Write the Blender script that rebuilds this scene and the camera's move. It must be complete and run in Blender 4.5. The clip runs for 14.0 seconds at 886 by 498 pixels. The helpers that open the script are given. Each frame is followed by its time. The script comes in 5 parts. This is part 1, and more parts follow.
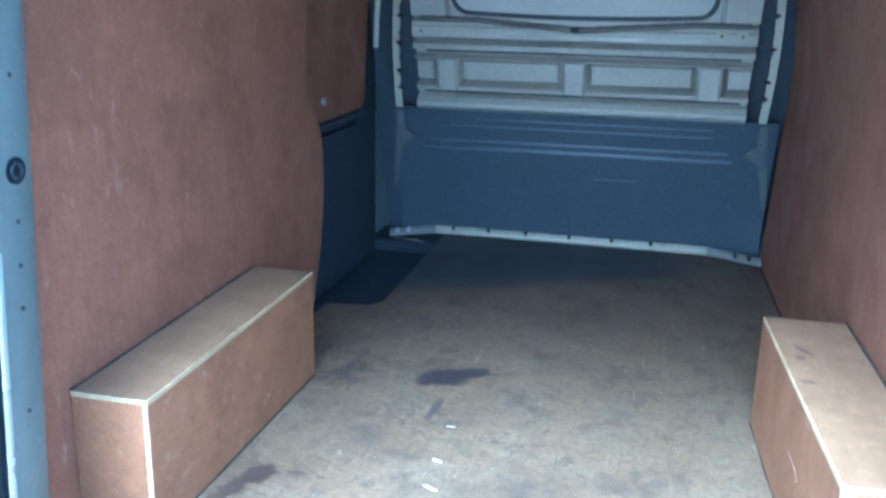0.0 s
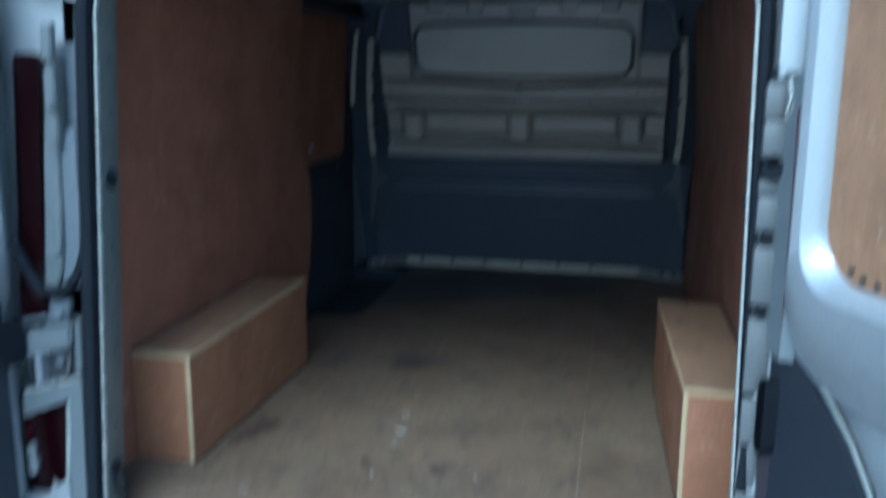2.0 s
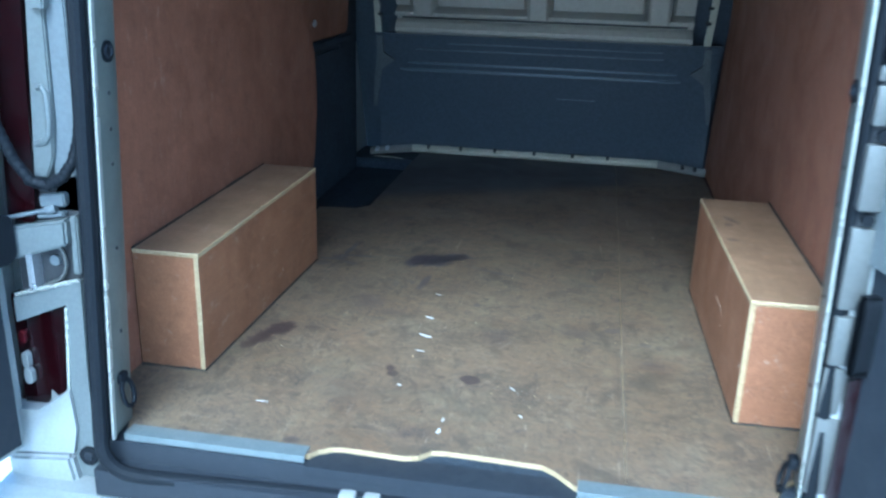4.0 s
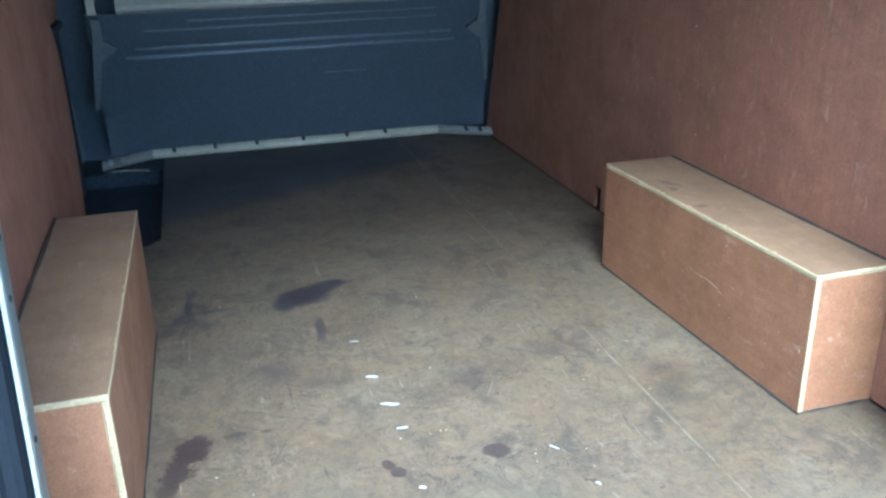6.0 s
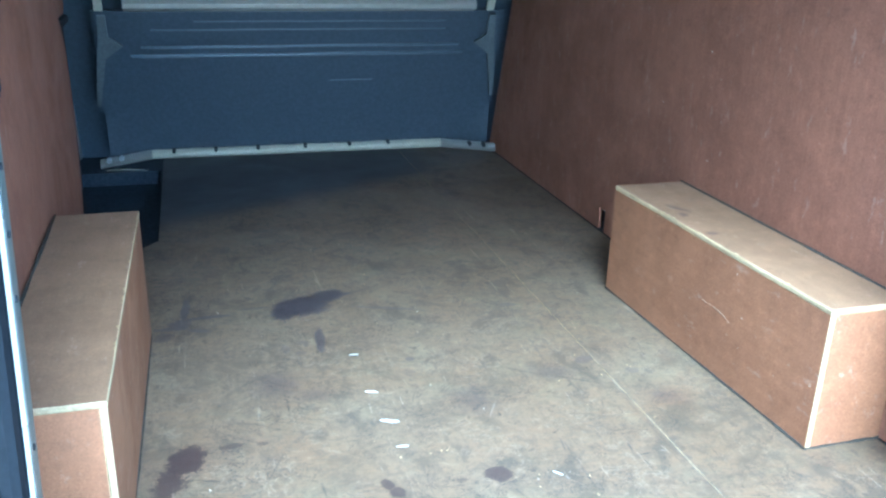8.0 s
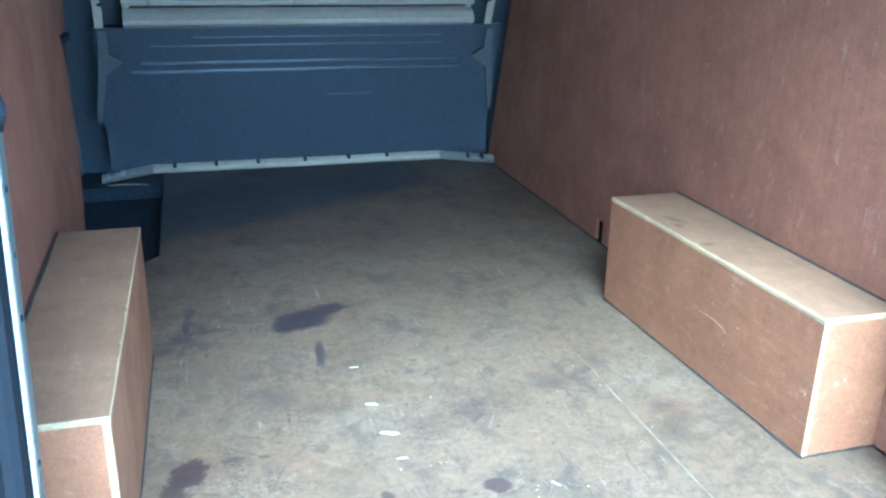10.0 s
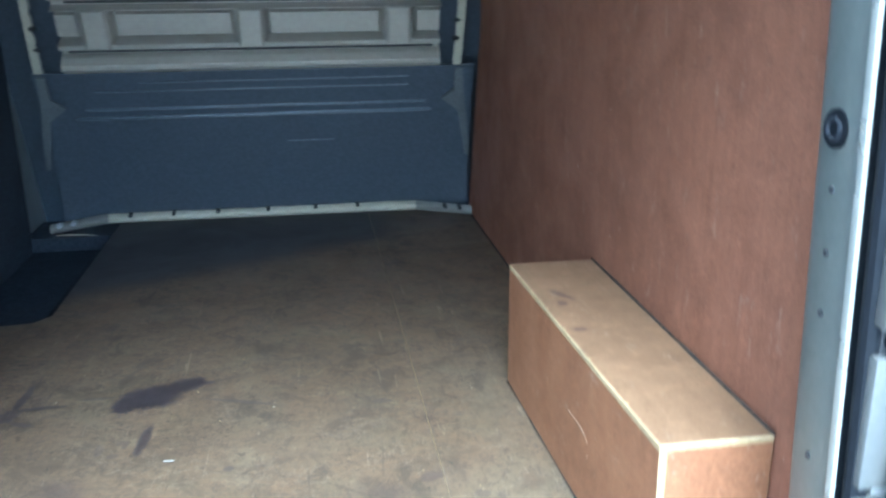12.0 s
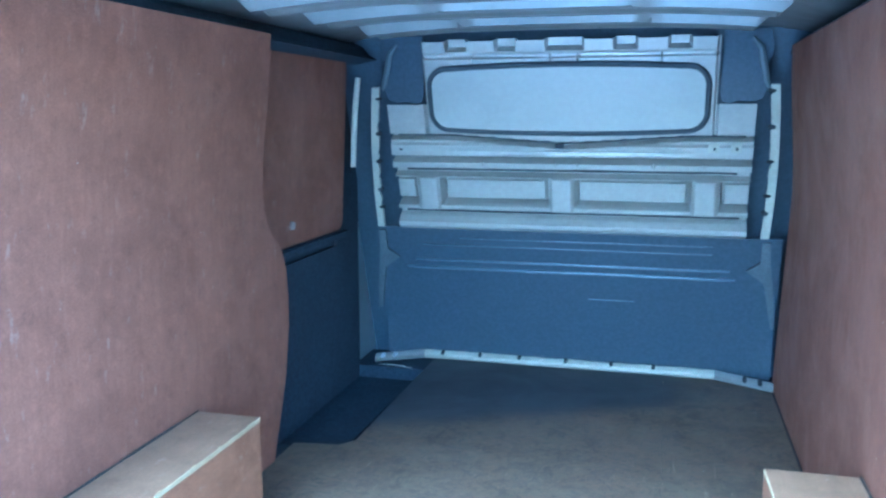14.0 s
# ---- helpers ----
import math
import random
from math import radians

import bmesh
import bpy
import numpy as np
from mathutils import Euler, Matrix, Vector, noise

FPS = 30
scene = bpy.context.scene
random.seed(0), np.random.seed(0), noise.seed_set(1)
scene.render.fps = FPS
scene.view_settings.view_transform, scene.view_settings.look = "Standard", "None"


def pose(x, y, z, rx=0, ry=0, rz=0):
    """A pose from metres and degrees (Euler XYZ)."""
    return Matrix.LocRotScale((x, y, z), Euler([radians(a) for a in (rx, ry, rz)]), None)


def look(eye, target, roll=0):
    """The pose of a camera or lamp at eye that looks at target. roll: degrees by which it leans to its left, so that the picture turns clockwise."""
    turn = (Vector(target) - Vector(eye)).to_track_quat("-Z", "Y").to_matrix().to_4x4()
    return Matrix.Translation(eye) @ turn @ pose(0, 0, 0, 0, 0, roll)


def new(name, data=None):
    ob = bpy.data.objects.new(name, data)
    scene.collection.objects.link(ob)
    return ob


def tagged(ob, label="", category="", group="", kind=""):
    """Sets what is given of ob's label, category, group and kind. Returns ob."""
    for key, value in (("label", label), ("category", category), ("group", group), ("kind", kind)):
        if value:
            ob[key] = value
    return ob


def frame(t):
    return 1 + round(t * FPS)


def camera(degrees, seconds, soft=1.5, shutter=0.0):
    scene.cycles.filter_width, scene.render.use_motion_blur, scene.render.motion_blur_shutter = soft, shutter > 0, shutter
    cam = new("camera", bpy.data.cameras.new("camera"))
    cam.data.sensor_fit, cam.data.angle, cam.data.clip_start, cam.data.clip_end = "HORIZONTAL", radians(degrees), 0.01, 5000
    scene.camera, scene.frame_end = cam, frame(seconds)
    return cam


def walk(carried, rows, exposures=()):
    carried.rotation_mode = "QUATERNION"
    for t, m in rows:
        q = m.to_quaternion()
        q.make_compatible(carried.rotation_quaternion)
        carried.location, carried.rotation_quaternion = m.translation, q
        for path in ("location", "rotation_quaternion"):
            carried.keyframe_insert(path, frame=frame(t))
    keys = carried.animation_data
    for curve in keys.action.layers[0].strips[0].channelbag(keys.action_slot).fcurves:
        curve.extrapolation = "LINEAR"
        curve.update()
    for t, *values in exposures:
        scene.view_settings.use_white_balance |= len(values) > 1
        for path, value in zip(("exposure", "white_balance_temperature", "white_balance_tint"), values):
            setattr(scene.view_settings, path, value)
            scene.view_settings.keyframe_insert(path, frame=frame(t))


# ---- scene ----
cam = camera(54.5, 14.0, soft=2.4, shutter=0.8)
PATH = [
    (0, (0.26, -0.816, 1.041), (-0.164, 1.061, 0.496), 1.3),
    (0.5, (0.341, -0.924, 1.072), (-0.145, 0.959, 0.605), 1.3),
    (1, (0.368, -1.139, 1.086), (0.006, 0.793, 0.717), 0.8),
    (1.5, (0.388, -1.305, 1.119), (0.054, 0.648, 0.846), 0.4),
    (1.8, (0.448, -1.41, 1.054), (0.074, 0.533, 0.764), -0.5),
    (2, (0.447, -1.437, 1.024), (0.063, 0.484, 0.623), 0.4),
    (2.1, (0.467, -1.441, 1.007), (0.05, 0.456, 0.532), 0.4),
    (2.2, (0.458, -1.459, 1.011), (0.032, 0.421, 0.478), 0.9),
    (4.3, (0.172, -1.139, 0.97), (-0.126, 0.724, 0.308), 2.2),
    (4.5, (0.086, -1.067, 0.956), (-0.144, 0.798, 0.273), 2.3),
    (4.6, (0.039, -1.026, 0.962), (-0.092, 0.841, 0.258), 1.8),
    (4.7, (-0.01, -0.958, 0.961), (-0.067, 0.913, 0.259), 1.8),
    (5, (-0.11, -0.898, 0.978), (-0.09, 0.975, 0.277), 0.9),
    (5.5, (-0.299, -0.76, 0.969), (-0.013, 1.095, 0.279), -1.2),
    (6, (-0.434, -0.664, 0.95), (0.07, 1.126, 0.213), -1.4),
    (6.5, (-0.455, -0.629, 0.938), (0.084, 1.143, 0.185), 0.8),
    (7, (-0.464, -0.614, 0.943), (0.083, 1.171, 0.226), 1.8),
    (7.5, (-0.464, -0.618, 0.942), (0.072, 1.173, 0.232), 1.7),
    (10, (-0.463, -0.639, 0.957), (0.069, 1.163, 0.27), 1.0),
    (10.5, (-0.425, -0.649, 0.962), (0.087, 1.165, 0.293), 0.4),
    (11, (-0.284, -0.646, 0.958), (0.158, 1.209, 0.354), -1.1),
    (11.5, (-0.06, -0.614, 0.974), (0.23, 1.272, 0.376), -0.9),
    (11.8, (0.121, -0.496, 0.92), (0.414, 1.392, 0.328), -2.1),
    (12, (0.168, -0.456, 0.927), (0.459, 1.429, 0.326), -0.5),
    (12.2, (0.205, -0.447, 0.962), (0.367, 1.458, 0.378), -0.1),
    (12.5, (0.28, -0.476, 0.98), (0.143, 1.436, 0.41), -0.5),
    (13, (0.358, -0.529, 1.009), (-0.019, 1.355, 0.457), -0.1),
    (13.5, (0.376, -0.54, 1.094), (-0.079, 1.376, 0.748), 0.7),
    (14, (0.372, -0.555, 1.072), (-0.126, 1.357, 0.764), 0.0),
]
EXPOSURES = [
    (0, 3.80, 3850, -8), (0.5, 3.96, 3740, -9), (1, 3.64, 3740, -8), (1.5, 2.86, 3920, -6), (1.8, 1.86, 4230, -6), (2, 1.52, 4280, -6),
    (2.2, 1.60, 4400, -7), (4.3, 2.74, 4170, -8), (5, 3.15, 4050, -10), (5.5, 3.28, 4030, -10), (6, 3.10, 4300, -8), (6.5, 3.16, 4270, -8),
    (7, 3.35, 4140, -10), (7.5, 3.50, 4090, -10), (10, 3.73, 4010, -10), (10.5, 3.78, 3980, -10), (11, 3.90, 3940, -10), (11.5, 3.93, 3950, -9),
    (12, 3.38, 4520, -6), (12.5, 3.88, 4140, -8), (13, 4.38, 3980, -9), (13.5, 4.62, 3520, -10), (14, 4.48, 3470, -10),
]
walk(cam, [(t, look(eye, target, roll)) for t, eye, target, roll in PATH], EXPOSURES)

# ---- daylight: a bright overcast sky behind and above the open doors ----
SUN_HEIGHT, SUN_TURN = radians(50), radians(189)
world = bpy.data.worlds.new("sky")
scene.world = world
world.use_nodes = True
sky = world.node_tree.nodes.new("ShaderNodeTexSky")
sky.sky_type, sky.sun_disc = "NISHITA", False
sky.sun_elevation, sky.sun_rotation = SUN_HEIGHT, SUN_TURN
sky.air_density, sky.dust_density, sky.ozone_density = 1.0, 3.0, 1.0
back = world.node_tree.nodes["Background"]
back.inputs["Strength"].default_value = 0.15
world.node_tree.links.new(sky.outputs["Color"], back.inputs["Color"])
lamp = bpy.data.lights.new("sun", "SUN")
lamp.energy, lamp.angle, lamp.color = 0.9, radians(32), (1.0, 0.98, 0.95)
sun = new("sun", lamp)
sun.matrix_basis = look((0, 0, 6), Vector((0, 0, 6)) - Vector((math.sin(SUN_TURN) * math.cos(SUN_HEIGHT), math.cos(SUN_TURN) * math.cos(SUN_HEIGHT), math.sin(SUN_HEIGHT))))


# ---- materials ----
class Nodes:
    """Short hand for building a node material."""

    def __init__(self, name):
        self.mat = bpy.data.materials.new(name)
        self.mat.use_nodes = True
        self.tree = self.mat.node_tree
        self.shader = self.tree.nodes["Principled BSDF"]

    def add(self, kind, operation="", data_type="", blend_type="", vector_type=""):
        node = self.tree.nodes.new(kind)
        if operation:
            node.operation = operation
        if data_type:
            node.data_type = data_type
        if blend_type:
            node.blend_type = blend_type
        if vector_type:
            node.vector_type = vector_type
        return node

    def link(self, a, b):
        self.tree.links.new(a, b)

    def coords(self, scale=(1, 1, 1), offset=(0, 0, 0), turn=0.0):
        tc, m = self.add("ShaderNodeTexCoord"), self.add("ShaderNodeMapping")
        m.inputs["Scale"].default_value = scale
        m.inputs["Location"].default_value = offset
        m.inputs["Rotation"].default_value = (0, 0, turn)
        self.link(tc.outputs["Object"], m.inputs["Vector"])
        return m.outputs["Vector"]

    def noise(self, vector, scale, detail=4.0, rough=0.6, warp=0.0):
        n = self.add("ShaderNodeTexNoise")
        n.inputs["Scale"].default_value, n.inputs["Detail"].default_value = scale, detail
        n.inputs["Roughness"].default_value, n.inputs["Distortion"].default_value = rough, warp
        self.link(vector, n.inputs["Vector"])
        return n.outputs["Fac"]

    def ramp(self, fac, low, high, a=0.0, b=1.0):
        m = self.add("ShaderNodeMapRange")
        m.interpolation_type = "SMOOTHSTEP"
        for i, v in enumerate((low, high, a, b)):
            m.inputs[i + 1].default_value = v
        self.link(fac, m.inputs[0])
        return m.outputs[0]

    def maths(self, op, a, b):
        m = self.add("ShaderNodeMath", operation=op)
        for i, v in enumerate((a, b)):
            if isinstance(v, (int, float)):
                m.inputs[i].default_value = v
            else:
                self.link(v, m.inputs[i])
        return m.outputs[0]

    def mix(self, fac, a, b, blend="MIX"):
        m = self.add("ShaderNodeMix", data_type="RGBA", blend_type=blend)
        for socket, v in ((m.inputs[0], fac), (m.inputs[6], a), (m.inputs[7], b)):
            if isinstance(v, tuple):
                socket.default_value = (*v, 1)
            elif isinstance(v, (int, float)):
                socket.default_value = v
            else:
                self.link(v, socket)
        return m.outputs[2]

    def ellipse(self, x, y, rx, ry, turn):
        """Distance from the middle of an ellipse on the floor plan, 1 at its rim."""
        m = self.add("ShaderNodeMapping", vector_type="TEXTURE")
        m.inputs["Location"].default_value = (x, y, 0)
        m.inputs["Rotation"].default_value = (0, 0, radians(turn))
        m.inputs["Scale"].default_value = (rx, ry, 1)
        flat = self.add("ShaderNodeVectorMath", operation="MULTIPLY")
        flat.inputs[1].default_value = (1, 1, 0)
        tc, ln = self.add("ShaderNodeTexCoord"), self.add("ShaderNodeVectorMath", operation="LENGTH")
        self.link(tc.outputs["Object"], flat.inputs[0])
        self.link(flat.outputs["Vector"], m.inputs["Vector"])
        self.link(m.outputs["Vector"], ln.inputs[0])
        return ln.outputs["Value"]

    def done(self, colour, rough=0.5, metal=0.0, bump=None, depth=0.3, reach=0.002, gloss=0.5):
        sh = self.shader
        for key, v in (("Base Color", colour), ("Roughness", rough), ("Metallic", metal), ("Specular IOR Level", gloss)):
            if isinstance(v, tuple):
                sh.inputs[key].default_value = (*v, 1)
            elif isinstance(v, (int, float)):
                sh.inputs[key].default_value = v
            else:
                self.link(v, sh.inputs[key])
        if bump is not None:
            b = self.add("ShaderNodeBump")
            b.inputs["Strength"].default_value, b.inputs["Distance"].default_value = depth, reach
            self.link(bump, b.inputs["Height"])
            self.link(b.outputs["Normal"], sh.inputs["Normal"])
        return self.mat


def plywood(name, pale, dark, along, rough=0.5, streak=1.0, marks=(), gloss=0.28):
    """Film-faced plywood: long fine grain along one axis, blotches, scuffs and pale flecks."""
    n = Nodes(name)
    stretch = [60.0, 60.0, 60.0]
    stretch[along] = 3.5
    grain = n.noise(n.coords(tuple(stretch)), 1.6, 5, 0.65, 0.4)
    blotch = n.noise(n.coords(), 3.2, 5, 0.6, 0.3)
    mottle = n.noise(n.coords(), 26.0, 3, 0.7)
    c = n.mix(n.ramp(grain, 0.3, 0.72, 0.5 - 0.5 * streak, 0.5 + 0.5 * streak), dark, pale)
    c = n.mix(n.ramp(blotch, 0.35, 0.7, 0.0, 0.45), c, tuple(v * 0.62 for v in dark))
    c = n.mix(n.ramp(mottle, 0.5, 0.8, 0.0, 0.4), c, tuple(min(1, v * 1.3) for v in pale))
    c = n.mix(n.ramp(mottle, 0.28, 0.46, 0.35, 0.0), c, tuple(v * 0.6 for v in dark))
    scuff_at = n.coords(tuple(14.0 if i != along else 5.0 for i in range(3)), (3, 7, 1))
    scuff = n.ramp(n.noise(scuff_at, 2.4, 6, 0.75), 0.585, 0.68, 0.0, 0.34)
    c = n.mix(scuff, c, (0.36, 0.28, 0.22))
    pore = n.noise(n.coords((1, 1, 1), (2, 6, 8)), 260.0, 3, 0.8)
    c = n.mix(n.ramp(pore, 0.52, 0.66, 0.0, 0.42), c, tuple(v * 0.55 for v in dark))
    c = n.mix(n.ramp(pore, 0.34, 0.47, 0.30, 0.0), c, tuple(min(1, v * 1.45) for v in pale))
    fleck = n.ramp(n.noise(n.coords((1, 1, 1), (9, 2, 4)), 60.0, 2, 0.5), 0.78, 0.81, 0.0, 0.7)
    c = n.mix(fleck, c, (0.7, 0.66, 0.58))
    for x, y, rx, ry, turn in marks:
        d = n.maths("ADD", n.ellipse(x, y, rx, ry, turn), n.maths("MULTIPLY", n.maths("SUBTRACT", mottle, 0.5), 2.2))
        c = n.mix(n.ramp(d, 0.5, 1.3, 0.75, 0.0), c, (0.09, 0.05, 0.035))
    r = n.ramp(blotch, 0.3, 0.7, rough - 0.08, rough + 0.12)
    return n.done(c, r, bump=grain, depth=0.25, reach=0.0012, gloss=gloss)


def plain(name, colour, rough, metal=0.0, spread=0.25, size=14.0, dark_patch=0.25, depth=0.12, gloss=0.5, polish=1.0):
    """Paint, rubber, plastic or metal with a fine mottle and larger soft dirt."""
    n = Nodes(name)
    fine = n.noise(n.coords(), size * 6, 4, 0.65)
    wide = n.noise(n.coords(), size * 0.35, 5, 0.6, 0.4)
    c = n.mix(n.ramp(fine, 0.3, 0.75), tuple(v * (1 - spread) for v in colour), tuple(min(1.0, v * (1 + spread * 0.5)) for v in colour))
    c = n.mix(n.ramp(wide, 0.48, 0.75, 0.0, dark_patch), c, tuple(v * 0.45 + 0.02 for v in colour))
    r = n.ramp(wide, 0.3, 0.7, max(0.05, rough - 0.08 * polish), min(1.0, rough + 0.1 * polish))
    return n.done(c, r, metal, fine, depth, 0.001, gloss)


# stains on the floor: x, y, half-lengths, turn in degrees, strength, ragged edge
OIL = [
    (-0.236, 1.436, 0.080, 0.060, 28, 0.92, 0.9), (-0.285, 1.410, 0.030, 0.050, 0, 0.9, 0.9), (-0.158, 1.492, 0.050, 0.036, 24, 0.9, 0.9), (-0.116, 1.495, 0.026, 0.009, 4, 0.85, 0.4),
    (-0.215, 1.236, 0.013, 0.070, -5, 0.8, 0.5), (-0.250, 1.223, 0.008, 0.018, 0, 0.45, 0.8), (-0.267, 1.180, 0.014, 0.009, 0, 0.45, 0.8),
    (-0.524, 1.480, 0.011, 0.078, -4, 0.8, 0.7), (-0.470, 1.424, 0.058, 0.009, 3, 0.8, 0.7), (-0.555, 1.375, 0.046, 0.012, 0, 0.75, 0.8), (-0.496, 1.352, 0.034, 0.009, -24, 0.6, 0.8), (-0.575, 1.33, 0.024, 0.026, 10, 0.55, 1.0), (-0.535, 1.400, 0.026, 0.026, 10, 0.75, 0.9),
]
BROWN_SPILLS = [
    (-0.526, 0.802, 0.036, 0.050, -18, 0.95, 0.75), (-0.556, 0.735, 0.030, 0.046, -8, 0.88, 0.9), (-0.574, 0.688, 0.022, 0.026, 0, 0.7, 0.7),
    (-0.181, 0.642, 0.012, 0.018, 20, 0.8, 0.35), (-0.168, 0.614, 0.015, 0.016, 25, 0.8, 0.35), (0.023, 0.623, 0.028, 0.024, -10, 0.86, 0.5), (-0.049, 0.621, 0.012, 0.007, 0, 0.5, 0.5),
    (-0.442, 0.829, 0.024, 0.009, 6, 0.6, 0.5), (-0.386, 0.825, 0.012, 0.007, 0, 0.55, 0.5),
]
SCUFFS = [
    (-0.026, 1.382, 0.095, 0.007, -19, 0.5, 0.7), (-0.350, 1.451, 0.045, 0.007, 0, 0.46, 0.7), (-0.028, 1.093, 0.011, 0.011, 0, 0.7, 0.4), (0.454, 0.925, 0.016, 0.012, -27, 0.4, 0.9),
    (0.459, 0.812, 0.018, 0.010, 10, 0.5, 0.8), (-0.257, 1.231, 0.016, 0.010, 0, 0.4, 1.0), (-0.300, 1.205, 0.010, 0.022, 0, 0.35, 1.0), (0.300, 1.329, 0.022, 0.012, -10, 0.5, 0.8), (0.366, 0.998, 0.026, 0.018, 15, 0.55, 0.8), (-0.307, 0.271, 0.018, 0.014, 0, 0.6, 0.5),
]
SHADES = [
    (-0.340, 1.045, 0.050, 0.060, 20, 0.5, 0.9), (0.269, 0.962, 0.060, 0.035, -10, 0.42, 0.9), (0.475, 0.797, 0.045, 0.035, -25, 0.36, 1.0), (0.060, 0.880, 0.045, 0.060, 15, 0.42, 0.9),
    (-0.065, 0.353, 0.050, 0.022, 8, 0.42, 1.2), (-0.250, 0.500, 0.060, 0.090, 30, 0.25, 0.9), (-0.265, 0.985, 0.045, 0.030, 0, 0.36, 0.9),
]


# thin scratches: x, y, half-length, half-width, turn in degrees, strength
DARK_LINES = [
    (0.314, 0.912, 0.075, 0.004, -31, 0.6), (0.200, 0.983, 0.062, 0.0035, -37, 0.45), (0.302, 0.645, 0.030, 0.0035, -100, 0.65), (0.316, 0.616, 0.019, 0.0035, 3, 0.55),
    (0.176, 0.678, 0.033, 0.0025, -100, 0.6), (-0.368, 0.742, 0.066, 0.0028, 66, 0.55), (-0.293, 0.652, 0.024, 0.0028, -87, 0.65), (0.129, 1.020, 0.060, 0.003, -88, 0.45),
    (0.321, 0.806, 0.019, 0.0025, -108, 0.55), (0.112, 0.682, 0.013, 0.003, 29, 0.55), (0.277, 1.064, 0.058, 0.003, -95, 0.4), (0.041, 0.566, 0.024, 0.0028, -70, 0.5),
    (0.182, 0.582, 0.052, 0.003, -91, 0.5),
]
PALE_LINES = [
    (0.392, 1.018, 0.018, 0.0022, -90, 0.19), (0.389, 0.873, 0.043, 0.0026, -90, 0.29), (0.390, 0.726, 0.025, 0.0026, -89, 0.24), (0.389, 0.609, 0.009, 0.002, -90, 0.29), (0.389, 0.562, 0.023, 0.0022, -90, 0.29),
    (0.391, 0.481, 0.024, 0.0022, -91, 0.24), (-0.383, 0.938, 0.035, 0.0022, -95, 0.19), (0.089, 0.844, 0.039, 0.0026, 60, 0.14), (0.143, 0.583, 0.008, 0.003, -73, 0.24), (0.358, 0.618, 0.010, 0.002, -30, 0.29),
]
SEAM = 0.390  # joint between the two floor sheets


